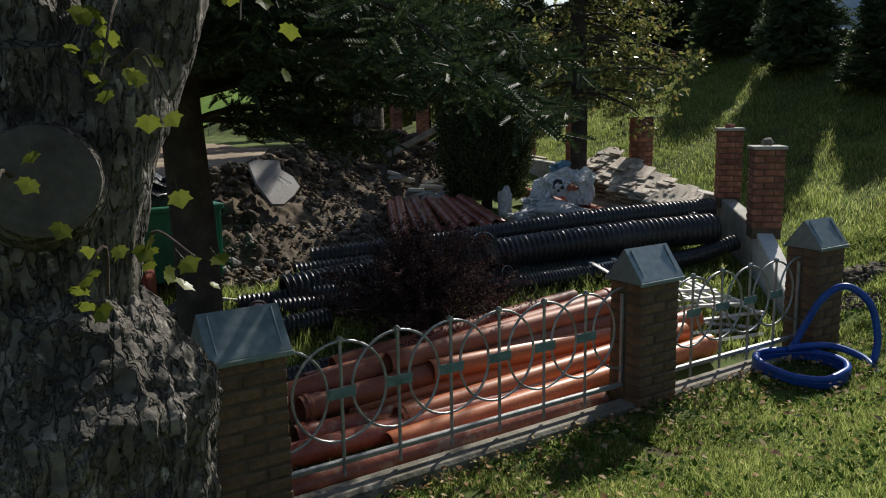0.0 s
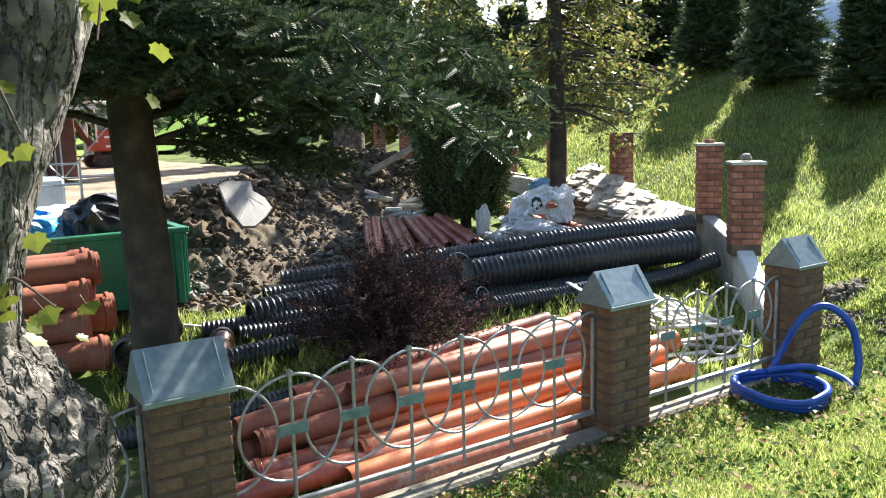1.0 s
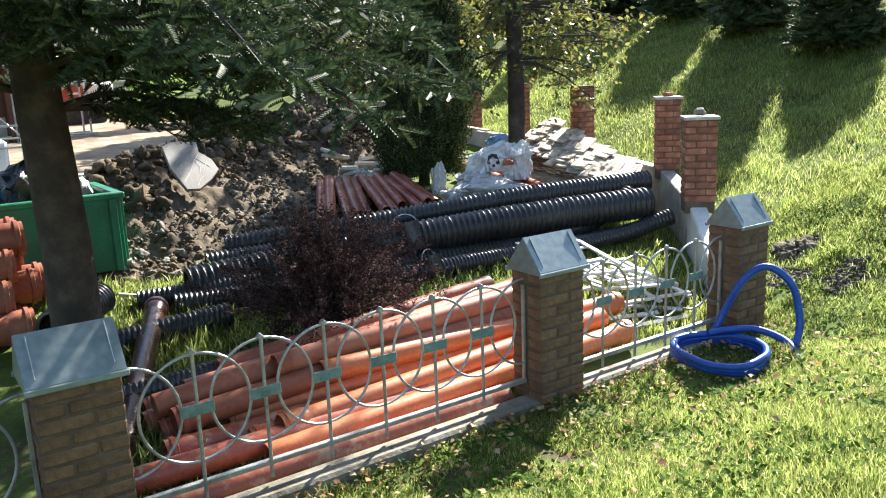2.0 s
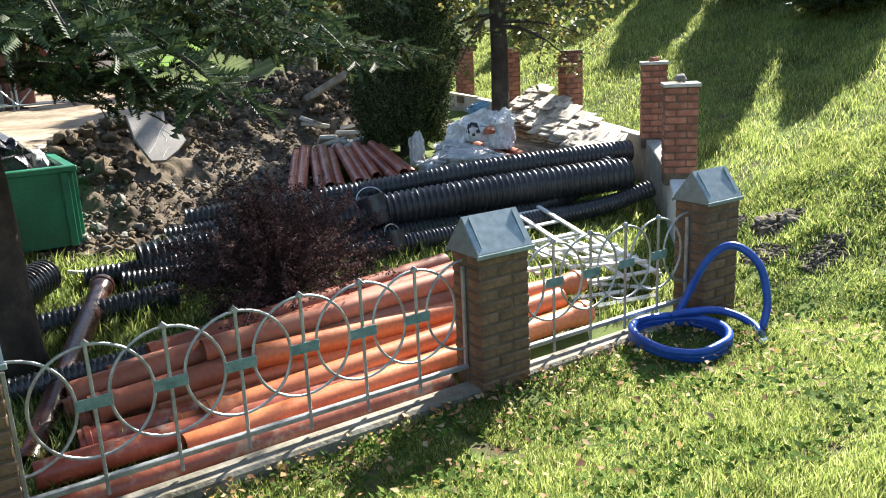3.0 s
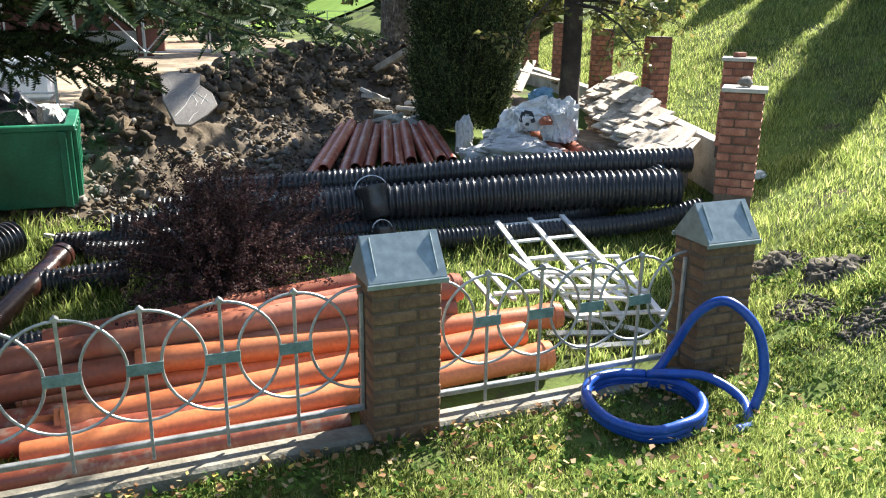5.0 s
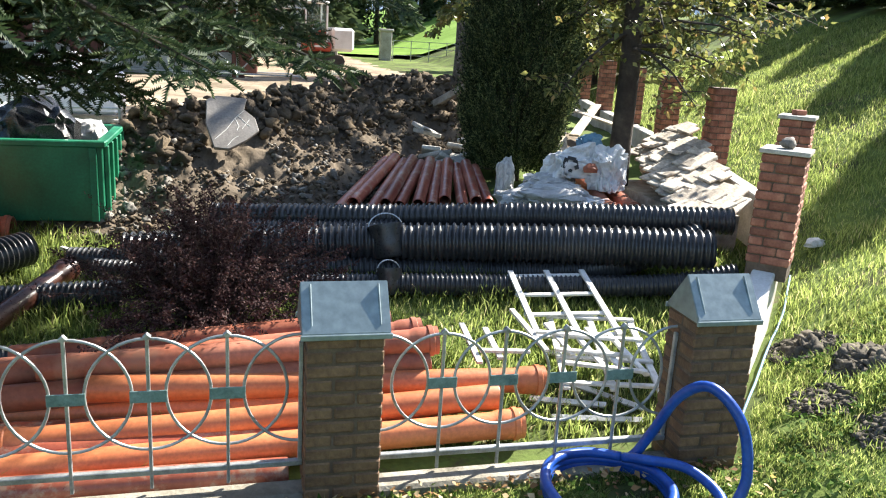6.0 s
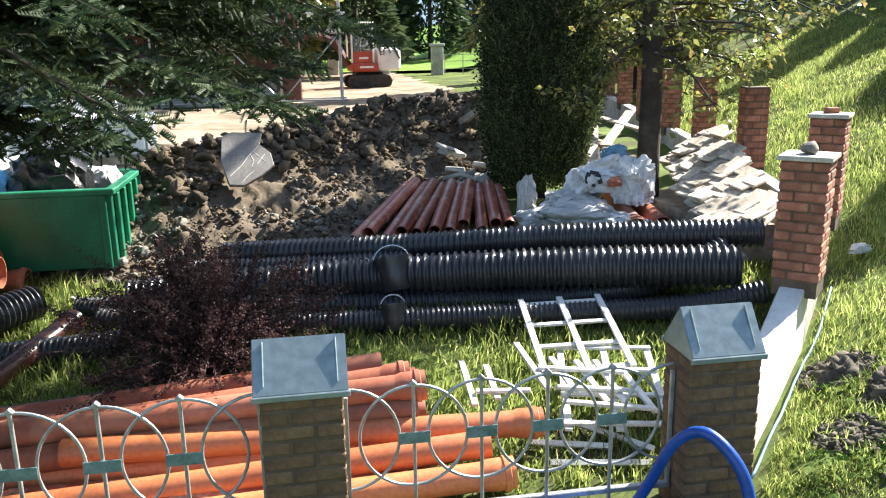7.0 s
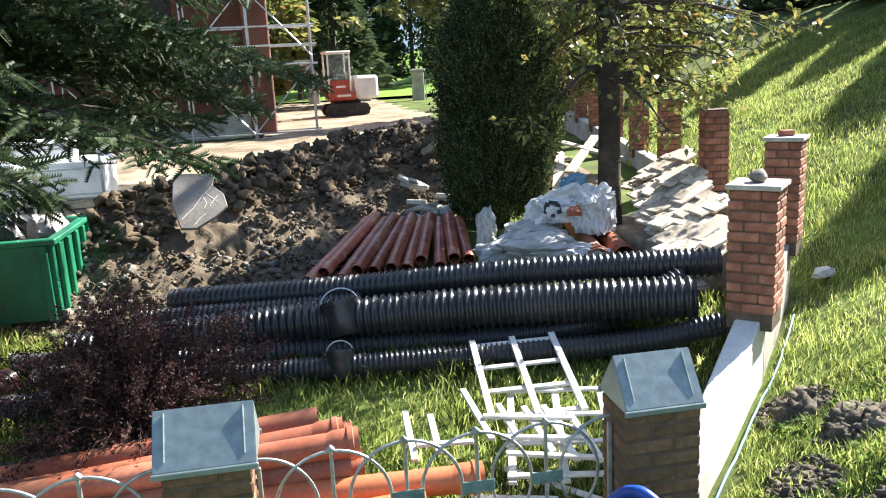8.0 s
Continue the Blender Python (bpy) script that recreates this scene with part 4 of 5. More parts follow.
# ---- green skip ----
skip = thing("skip", (2.2, 8.30, 0.84), "dented green steel skip full of bags and rubbish", "skip")
W, D, H = 3.8, 1.3, 0.80
for nm, lo_, hi_ in (("front_side", (-W, 0, 0.08), (0, 0.03, H)), ("back_side", (-W, D - 0.03, 0.08), (0, D, H)), ("end_side", (-0.03, 0.031, 0.08), (0, D - 0.031, H)), ("far_end_side", (-W, 0.031, 0.08), (-W + 0.03, D - 0.031, H)), ("floor_plate", (-W + 0.03, 0.031, 0.08), (-0.031, D - 0.031, 0.11))):
    part(nm, boxed(lo_, hi_, 0.006), M_GREEN, skip)
part("front_rim", boxed((-W, -0.04, H), (0.04, 0.06, H + 0.06), 0.01), M_GREEN, skip)
part("back_rim", boxed((-W, D - 0.06, H), (0.04, D + 0.04, H + 0.06), 0.01), M_GREEN, skip)
part("end_rim", boxed((-0.06, 0.061, H + 0.004), (0.042, D - 0.061, H + 0.056), 0.01), M_GREEN, skip)
for x in (-0.08, -1.15, -2.3, -3.4):
    part("rib", boxed((x - 0.035, -0.045, 0.08), (x + 0.035, -0.002, H), 0.006), M_GREEN, skip)
for y in (0.12, 0.42, 0.72, 1.0, 1.22):
    part("rib", boxed((0.002, y - 0.035, 0.08), (0.045, y + 0.035, H), 0.006), M_GREEN, skip)
crumpled("rubbish_bag", (1.55, 8.75, 1.72), (0.38, 0.30, 0.30), M_BAG_BLACK, "shiny black rubbish bag heaped in the skip", 31, 0, 0.5, 4)
crumpled("rubbish_bag", (0.75, 8.6, 1.74), (0.30, 0.25, 0.20), M_BAG_BLUE, "bright blue plastic bag in the skip", 33, 0, 0.6, 4)
crumpled("rubbish_bag", (1.2, 9.1, 1.72), (0.40, 0.3, 0.2), M_BAG, "pale torn plastic in the skip", 35, 0, 0.7, 4)
crumpled("rubbish_bag", (0.1, 9.0, 1.70), (0.5, 0.4, 0.25), M_BAG_GREY, "grey sack of rubble in the skip", 37, 0, 0.6, 4)
crumpled("rubbish_bag", (1.92, 9.15, 1.62), (0.2, 0.25, 0.18), M_BAG_GREY, "grey crumpled packing in the skip", 39, 0, 0.6, 4)

# ---- drums on the pipes ----
def canister(at, r, h, tilt, label):
    c = thing("canister", at, label, "canister", "black plastic canisters")
    c.matrix_basis = pose(*at, tilt[0], tilt[1], tilt[2])
    prof = [(0, 0.0), (0, r * 0.8), (0.02, r * 0.92), (h * 0.5, r), (h - 0.02, r * 1.02), (h, r * 1.06), (h + 0.03, r * 1.06), (h + 0.03, r * 0.99), (0.03, r * 0.85), (0.025, 0.0)]
    verts = [(q * math.cos(2 * math.pi * k / 24), q * math.sin(2 * math.pi * k / 24), s) for s, q in prof for k in range(24)]
    faces = [(n * 24 + k, n * 24 + (k + 1) % 24, n * 24 + 24 + (k + 1) % 24, n * 24 + 24 + k) for n in range(len(prof) - 1) for k in range(24)]
    sharp_shade(link_mesh("body", arrays_mesh("body", verts, faces), M_BLACK, c))
    pts = [(r * 1.05 * math.cos(a), 0, h + r * 0.9 * math.sin(a)) for a in [math.pi * k / 12 for k in range(13)]]
    part("handle", swept(pts, 0.006, 6), M_STEEL, c, "thin wire handle")


canister((4.78, 6.98, 0.90), 0.15, 0.27, (-20, -8, 0), "black plastic bucket wedged between the pipes")
canister((4.70, 6.52, 0.70), 0.11, 0.20, (-16, 5, 20), "small black bucket standing by the pipes")


# ---- foliage ----
def spray(length, width, pairs, droop=0.0, curl=0.0, fat=0.010):
    """A twig with needles in a flat comb: vertices and triangles, along +x."""
    v, f = [(0, -0.003, 0), (0, 0.003, 0), (length, 0, droop)], [(0, 1, 2)]
    for i in range(pairs):
        u = (i + 0.6) / pairs
        x, z = length * u, droop * u * u
        n = width * (1 - 0.45 * u)
        for s in (-1, 1):
            k = len(v)
            v += [(x - fat, 0, z), (x + fat, 0, z), (x + n * 0.75, s * n * 0.8, z + n * curl)]
            f.append((k, k + 1, k + 2))
    return v, f


def orient(p, d, roll=0.0, scale=1.0):
    d = Vector(d).normalized()
    q = d.to_track_quat("X", "Z").to_matrix().to_4x4()
    return np.array(Matrix.Translation(p) @ q @ pose(0, 0, 0, roll, 0, 0) @ Matrix.Diagonal((scale, scale, scale, 1)))


def conifer_limbs(limbs, rnd, step, side_max, every, twigs):
    """Sprays along limbs and their side branches. limbs: (points along the limb). Returns spray poses."""
    mats = []
    for pts in limbs:
        n = len(pts) - 1
        run = sum((b - a).length for a, b in zip(pts, pts[1:]))
        count = max(3, int(run / step))
        for i in range(count):
            u = 0.14 + 0.86 * (i + rnd.random() * 0.5) / count
            k = min(int(u * n), n - 1)
            p = pts[k].lerp(pts[k + 1], u * n - k)
            t = (pts[k + 1] - pts[k]).normalized()
            sidew = t.cross(Vector((0, 0, 1))).normalized()
            for s in (-1, 1):
                L = (side_max * (1 - u) ** 0.7 + 0.16) * rnd.uniform(0.7, 1.15)
                d = (t * 0.75 + sidew * s * 0.8 + Vector((0, 0, rnd.uniform(-0.45, 0.20)))).normalized()
                end = p + d * L + Vector((0, 0, -0.12 * L))
                twigs.append((p, end))
                m = max(1, int(L / every))
                for j in range(m):
                    w = (j + 0.7) / m
                    q = p.lerp(end, w)
                    for s2 in (-1, 1):
                        dd = (d * rnd.uniform(0.3, 1) + d.cross(Vector((0, 0, 1))) * s2 * rnd.uniform(0.2, 1.0) + Vector((0, 0, rnd.uniform(-0.6, 0.6))))
                        mats.append(orient(q, dd, rnd.uniform(-80, 80), rnd.uniform(0.6, 1.2)))
            mats.append(orient(p, t + Vector((0, 0, rnd.uniform(-0.1, 0.1))), rnd.uniform(-20, 20), 1.1))
    return mats


def fir_tree():
    rnd = random.Random(77)
    x0, y0 = 1.27, 6.12
    g0 = ground_z(x0, y0)
    tree = thing("fir_tree", (0, 0, 0), "tall dark fir with spreading blue-green boughs", "fir tree")
    trunk = part("trunk", swept([(x0 + 0.03 * math.sin(k), y0, g0 - 0.1 + k * 0.55) for k in range(19)], [0.24] + [0.185 - 0.0075 * k for k in range(1, 19)], 14), M_BARK_AND_SHADE, tree, smooth=True)
    limbs, twigs = [], []
    z = 2.15
    while z < 5.3:
        L = 3.75 * (1 - ((z - 2.1) / 8.2)) ** 0.9
        for j in range(7):
            a = rnd.uniform(0, 360) if z > 3 else j * 51.4 + rnd.uniform(-14, 14)
            s = math.sin(radians(a))
            low = 3.05 if s > 0.35 else 2.45 if s > 0.05 else 2.85
            if z < low - 0.02:
                continue
            d = Vector((math.cos(radians(a)), s, 0))
            l = L * rnd.uniform(0.8, 1.08) * (0.72 if s < -0.3 and z > 3.3 else 1)
            dip = 0.10 * l
            bend = rnd.uniform(-0.35, 0.35)
            pts = [Vector((x0, y0, z)) + d * (l * u) + Vector((-d.y, d.x, 0)) * (bend * l * u * u) + Vector((0, 0, 0.30 * u * (1 - u) * l - dip * u * u + 0.05 * math.sin(9 * u + a))) for u in [k / 8 for k in range(9)]]
            limbs.append(pts)
        z += 0.25
    for a, z, l, dip in ((-20, 2.58, 1.5, 0.12), (2, 2.55, 1.6, 0.12), (-8, 2.78, 2.4, 0.03), (10, 2.84, 2.7, 0.02), (25, 2.84, 2.6, 0.04)):
        d = Vector((math.cos(radians(a)), math.sin(radians(a)), 0))
        limbs.append([Vector((x0, y0, z)) + d * (l * u) + Vector((0, 0, 0.22 * u * (1 - u) * l - dip * l * u * u + 0.04 * math.sin(9 * u + a))) for u in [k / 8 for k in range(9)]])
    bm = bmesh.new()
    for pts in limbs:
        sweep(bm, pts, [0.034 * (1 - 0.85 * k / 8) for k in range(9)], 5)
    part("branchwork", bm, M_BARK_AND_SHADE, tree)
    mats = conifer_limbs(limbs, rnd, 0.14, 0.60, 0.055, twigs)
    v, f = spray(0.13, 0.034, 8, -0.012, 0.6, 0.011)
    vv, ff = scatter(v, f, mats)
    link_mesh("crown", arrays_mesh("crown", vv, ff), M_NEEDLE, tree)
    tv = []
    for a, b in twigs:
        tv.append(orient(a, b - a, 0, (b - a).length))
    v2, f2 = [(0, 0.010, 0), (0, -0.006, 0.008), (0, -0.006, -0.008), (1, 0, 0)], [(0, 1, 3), (1, 2, 3), (2, 0, 3)]
    vv, ff = scatter(v2, f2, tv)
    link_mesh("twigwork", arrays_mesh("twigwork", vv, ff), M_TWIG, tree)
    return tree


fir_tree()


def small_spruce(name, h, rnd, parent_label, group):
    t = thing(name, (0, 0, 0), parent_label, "spruce", group)
    part("trunk", swept([(0, 0, -0.2), (0, 0, h * 0.5), (0, 0, h)], [0.07, 0.045, 0.01], 7), M_BARK_AND_SHADE, t)
    limbs, tw = [], []
    z = 0.08
    while z < h * 0.97:
        r = 0.30 * h * (1 - z / h) ** 0.75 + 0.06
        for j in range(9):
            a = rnd.uniform(0, 6.28)
            d = Vector((math.cos(a), math.sin(a), 0))
            limbs.append([Vector((0, 0, z)) + d * (r * u) + Vector((0, 0, 0.18 * r * u)) for u in (0, 0.5, 1.0)])
        z += 0.135
    mats = conifer_limbs(limbs, rnd, 0.20, 0.24, 0.13, tw)
    v, f = spray(0.26, 0.11, 4, 0.01, 0.25, 0.034)
    vv, ff = scatter(v, f, mats)
    link_mesh("crown", arrays_mesh("crown", vv, ff), M_SPRUCE, t)
    return t


rnd = random.Random(5)
kinds = [small_spruce("spruce", h, rnd, "young dark spruce planted along the bank top", "spruces on the bank") for h in (2.7, 3.2, 2.4)]
bank_row = [(11.7, 1.0), (12.5, 3.2), (13.3, 5.45), (14.1, 7.75), (15.0, 10.05), (16.2, 12.7), (17.2, 15.2), (18.1, 17.8), (19.0, 20.4), (19.8, 23.0), (20.6, 25.6), (21.4, 28.2)]
for i, (x, y) in enumerate(bank_row + [(x + 4.35, y + 2.40) for x, y in bank_row[5:]]):
    wide = (0.92 if i < 5 else 1.15) + 0.07 * (i % 2)
    size = (wide, wide, 0.84 + 0.06 * ((i * 5) % 3), 1)
    at = pose(x, y, ground_z(x, y), 0, 0, 77 * i) @ Matrix.Diagonal(size)
    if i < 3:
        kinds[i].matrix_basis = at
    else:
        copy_thing(kinds[i % 3], at)


def cypress():
    rnd = random.Random(9)
    cx, cy = 6.92, 9.95
    g0 = ground_z(cx, cy)
    t = thing("cypress", (0, 0, 0), "dense dark columnar cypress, sunlit on one flank", "cypress")
    part("trunk", swept([(cx, cy, g0 - 0.1), (cx, cy, g0 + 2.2)], [0.09, 0.03], 8), M_BARK_AND_SHADE, t)
    H = 2.72
    mats = []
    for i in range(15000):
        u = rnd.random()
        prof = (0.46 + 0.20 * math.sin(math.pi * min(1, u * 1.15))) * (1 if u < 0.78 else max(0.0, 1 - ((u - 0.78) / 0.26) ** 2) ** 0.5)
        a = rnd.uniform(0, 6.283)
        lobe = 1 + 0.27 * noise.noise(Vector((math.cos(a) * 1.6, math.sin(a) * 1.6, u * 3.2))) + 0.10 * noise.noise(Vector((math.cos(a) * 5, math.sin(a) * 5, u * 9)))
        r = prof * lobe * (1.06 - 0.5 * rnd.random() ** 1.8)
        p = Vector((cx + r * math.cos(a), cy + r * math.sin(a), g0 + 0.12 + u * H))
        d = Vector((math.cos(a) * 0.5, math.sin(a) * 0.5, 0.85 + rnd.uniform(-0.3, 0.3))) + Vector((rnd.uniform(-0.3, 0.3), rnd.uniform(-0.3, 0.3), 0))
        mats.append(orient(p, d, rnd.uniform(0, 180), rnd.uniform(0.7, 1.3)))
    v, f = spray(0.19, 0.040, 4, 0.0, 0.1, 0.012)
    vv, ff = scatter(v, f, mats)
    link_mesh("crown", arrays_mesh("crown", vv, ff), M_CYPRESS, t)
    # Dark core added inside the crown, standing in for its inner shade.
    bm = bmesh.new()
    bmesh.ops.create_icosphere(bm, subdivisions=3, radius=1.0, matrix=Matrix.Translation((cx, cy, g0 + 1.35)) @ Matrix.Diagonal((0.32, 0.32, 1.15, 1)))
    part("inner_shade", bm, M_BARK_AND_SHADE, t)


cypress()

LEAF_V = [(0, 0, 0), (0.35, 0.28, 0.03), (1, 0, -0.05), (0.35, -0.28, 0.03), (0.5, 0, -0.02)]
LEAF_F = [(0, 4, 1), (1, 4, 2), (2, 4, 3), (3, 4, 0)]


def leaf_tree(name, x, y, r, height, crown, count, leaf, seed, label, bark=M_BARK_AND_SHADE, limbs=44, bias=1.4):
    """Slim trunk with limbs, twigs and leaves set on the twigs. crown: low z, high z, radius."""
    rnd = random.Random(seed)
    g0 = ground_z(x, y)
    t = thing(name, (0, 0, 0), label, "tree")
    part("trunk", swept([(x + 0.04 * math.sin(k * 0.9), y, g0 - 0.1 + height * k / 12) for k in range(13)], [r * 1.35] + [r * (1 - 0.06 * k) for k in range(1, 13)], 14), bark, t, smooth=True)
    bm, ends = bmesh.new(), []
    for i in range(limbs):
        z = crown[0] + (crown[1] - crown[0]) * rnd.random() ** bias
        a = rnd.uniform(0, 6.283)
        l = crown[2] * rnd.uniform(0.45, 1.1)
        d = Vector((math.cos(a) + 0.35, math.sin(a), rnd.uniform(-0.15, 0.45)))
        pts = [Vector((x, y, z)) + d * (l * u) + Vector((0, 0, -0.35 * l * u * u)) for u in (0, 0.33, 0.66, 1)]
        sweep(bm, pts, [0.028, 0.02, 0.012, 0.004], 5)
        for k in range(9):
            u = rnd.uniform(0.3, 1.0)
            p = pts[0].lerp(pts[3], u) + Vector((0, 0, 0.05))
            e = p + Vector((rnd.uniform(-1, 1), rnd.uniform(-1, 1), rnd.uniform(-0.9, 0.4))).normalized() * rnd.uniform(0.2, 0.55)
            sweep(bm, [p, p.lerp(e, 0.5) + Vector((0, 0, 0.03)), e], [0.006, 0.004, 0.002], 4)
            ends.append((p, e))
    part("branchwork", bm, bark, t)
    mats = []
    for i in range(count):
        p, e = ends[rnd.randrange(len(ends))]
        q = p.lerp(e, rnd.uniform(0.1, 1.05)) + Vector((rnd.gauss(0, 0.035), rnd.gauss(0, 0.035), rnd.gauss(0, 0.035)))
        mats.append(orient(q, (rnd.uniform(-1, 1), rnd.uniform(-1, 1), rnd.uniform(-1.2, 0.3)), rnd.uniform(0, 360), leaf * rnd.uniform(0.7, 1.3)))
    vv, ff = scatter(LEAF_V, LEAF_F, mats)
    link_mesh("crown", arrays_mesh("crown", vv, ff), M_LEAF, t)
    return t


leaf_tree("lime_tree", 7.88, 8.98, 0.135, 9.5, (2.75, 6.5, 1.65), 12000, 0.085, 3, "slim dark-barked tree with turning yellow-green leaves", limbs=105, bias=1.0)
leaf_tree("old_lime_tree", 7.7, 15.2, 0.36, 8.0, (3.7, 8.5, 3.6), 15000, 0.13, 4, "thick old tree trunk behind the earth mound", bark=M_BARK)

# ---- barberry ----
def barberry():
    rnd = random.Random(13)
    cx, cy = 3.24, 6.0
    g0 = ground_z(cx, cy)
    t = thing("barberry_bush", (0, 0, 0), "dark red barberry bush with tiny leaves on thin twigs", "bush")
    bm, ends = bmesh.new(), []
    for i in range(230):
        a, el = rnd.uniform(0, 6.283), radians(rnd.uniform(18, 88))
        l = rnd.uniform(0.80, 1.32)
        d = Vector((math.cos(a) * math.cos(el) * 1.0, math.sin(a) * math.cos(el) * 0.9, math.sin(el) * 0.95))
        p0 = Vector((cx + rnd.uniform(-0.1, 0.1), cy + rnd.uniform(-0.1, 0.1), g0))
        pts = [p0 + d * (l * u) + Vector((0, 0, 0.12 * math.sin(u * 3) - 0.10 * u * u)) + Vector((rnd.gauss(0, 0.02), rnd.gauss(0, 0.02), 0)) * u for u in (0, 0.3, 0.6, 0.85, 1.0)]
        sweep(bm, pts, [0.006, 0.005, 0.0035, 0.0025, 0.0015], 4)
        for k in range(5):
            u = rnd.uniform(0.35, 0.95)
            p = pts[0].lerp(pts[4], u)
            e = p + (d + Vector((rnd.uniform(-0.8, 0.8), rnd.uniform(-0.8, 0.8), rnd.uniform(-0.3, 0.8)))).normalized() * rnd.uniform(0.12, 0.28)
            ends.append((p, e))
        ends.append((pts[2], pts[4]))
        ends.append((pts[3], pts[4]))
    part("twigwork", bm, M_TWIG, t)
    mats = []
    for i in range(42000):
        p, e = ends[rnd.randrange(len(ends))]
        q = p.lerp(e, rnd.random()) + Vector((rnd.gauss(0, 0.012), rnd.gauss(0, 0.012), rnd.gauss(0, 0.012)))
        mats.append(orient(q, (rnd.uniform(-1, 1), rnd.uniform(-1, 1), rnd.uniform(-0.6, 1)), rnd.uniform(0, 360), rnd.uniform(0.014, 0.030)))
    vv, ff = scatter(LEAF_V, LEAF_F, mats)
    link_mesh("foliage", arrays_mesh("foliage", vv, ff), M_BARBERRY, t)


barberry()

# ---- old maple in the foreground ----
def maple_leaf_mesh(name):
    tips = [(0, 0.02), (-0.18, -0.10), (-0.40, 0.06), (-0.60, 0.10), (-0.54, 0.30), (-0.74, 0.58), (-0.48, 0.60), (-0.31, 0.74), (0, 1.0)]
    ring = tips + [(-x, y) for x, y in tips[-2:0:-1]]
    bm = bmesh.new()
    c = bm.verts.new((0, 0.38, 0.05))
    vs = [bm.verts.new((x, y, -0.10 * (x * x) - 0.05 * max(0, y - 0.6))) for x, y in ring]
    for i in range(len(vs)):
        bm.faces.new((c, vs[i], vs[(i + 1) % len(vs)]))
    sweep(bm, [(0, -0.75, -0.06), (0, -0.3, 0.0), (0, 0.05, 0)], 0.012, 4)
    me = bpy.data.meshes.new(name)
    bm.to_mesh(me)
    bm.free()
    me.materials.append(M_MAPLE)
    return me


def old_maple():
    rnd = random.Random(23)
    t = thing("maple_tree", (0, 0, 0), "old maple with thick flaking grey bark and a sawn limb", "tree")

    def barked(name, pts, radii, segs, amp, label=""):
        verts, faces = [], []
        fr = frames_along(pts)
        for i, (p, tn, n, b) in enumerate(fr):
            for k in range(segs):
                a = 2 * math.pi * k / segs
                d = n * math.cos(a) + b * math.sin(a)
                q = p + d * radii[i]
                s = Vector((q.x * 9, q.y * 9, q.z * 3.2))
                ridge_ = 0.5 - abs(noise.noise(s)) * 1.8
                e = amp * (ridge_ + 0.6 * noise.noise(q * 3.0) + 0.45 * (0.5 - abs(noise.noise(Vector((q.x * 24, q.y * 24, q.z * 11)))) * 2) + 0.3 * noise.noise(q * 45))
                q = q + d * e
                verts.append(tuple(q))
        tip = fr[-1][0]
        for k in range(segs):
            verts[-segs + k] = tuple(tip + (Vector(verts[-segs + k]) - tip) * 0.02)
        for i in range(len(pts) - 1):
            for k in range(segs):
                k2 = (k + 1) % segs
                faces.append((i * segs + k, i * segs + k2, (i + 1) * segs + k2, (i + 1) * segs + k))
        return sharp_shade(link_mesh(name, arrays_mesh(name, verts, faces), M_BARK, t, label), 50)

    n = 240
    line_ = curve_points([(-0.20, 2.42, 0.30), (-0.21, 2.42, 1.2), (-0.22, 2.43, 1.9), (-0.24, 2.46, 2.5), (-0.34, 2.5, 4.2)], n)
    rad = [0.43 + 0.14 * max(0, 1 - (p.z - 0.3) / 0.9) ** 2 for p in line_]
    rad = [r * (1 - 0.36 * min(1, max(0, (p.z - 1.85) / 0.3))) + 0.03 * math.exp(-((p.z - 1.8) / 0.12) ** 2) - (0.07 if p.z > 2.8 else 0) for r, p in zip(rad, line_)]
    barked("trunk", line_, rad, 150, 0.034)
    limb = curve_points([(-0.17, 2.36, 2.10), (-0.11, 2.33, 2.40), (0.05, 2.31, 2.80), (0.23, 2.30, 3.3), (0.45, 2.30, 4.2)], 60)
    barked("limb", limb, [0.19 - 0.0014 * i for i in range(60)], 80, 0.016)
    c0, c1 = Vector((-0.21, 2.36, 2.44)), Vector((-0.25, 1.97, 2.49))
    stub = [c0.lerp(c1, k / 20) for k in range(21)]
    barked("sawn_limb", stub, [0.19 - 0.0034 * k for k in range(21)], 70, 0.014)
    cutd = (c1 - c0).normalized()
    bm = bmesh.new()
    sweep(bm, [c1 - cutd * 0.03, c1 + cutd * 0.004, c1 + cutd * 0.010], [0.128, 0.128, 0.112], 28)
    part("sawn_face", bm, M_CUT, t, "dark weathered sawn end of a limb")
    # Unseen crown overhead, added to keep sky light off the trunk.
    boughs, mats = bmesh.new(), []
    for i in range(26):
        a = rnd.uniform(60, 320)
        z = rnd.uniform(3.5, 4.2)
        l = rnd.uniform(1.2, 2.8)
        d = Vector((math.cos(radians(a)), math.sin(radians(a)), rnd.uniform(0.1, 0.6)))
        pts = [Vector((-0.32, 2.5, z)) + d * (l * u) + Vector((0, 0, -0.25 * l * u * u)) for u in (0, 0.33, 0.66, 1)]
        sweep(boughs, pts, [0.05, 0.035, 0.02, 0.006], 6)
        for k in range(190):
            u = rnd.uniform(0.15, 1.05)
            q = pts[0].lerp(pts[3], u) + Vector((rnd.gauss(0, 0.28), rnd.gauss(0, 0.28), abs(rnd.gauss(0, 0.3))))
            mats.append(orient(q, (rnd.uniform(-1, 1), rnd.uniform(-1, 1), rnd.uniform(-0.8, 0.1)), rnd.uniform(0, 360), rnd.uniform(0.10, 0.17)))
    part("branchwork", boughs, M_BARK_AND_SHADE, t)
    vv, ff = scatter(LEAF_V, LEAF_F, mats)
    link_mesh("crown", arrays_mesh("crown", vv, ff), M_MAPLE, t)
    leaf_me = maple_leaf_mesh("leaf")
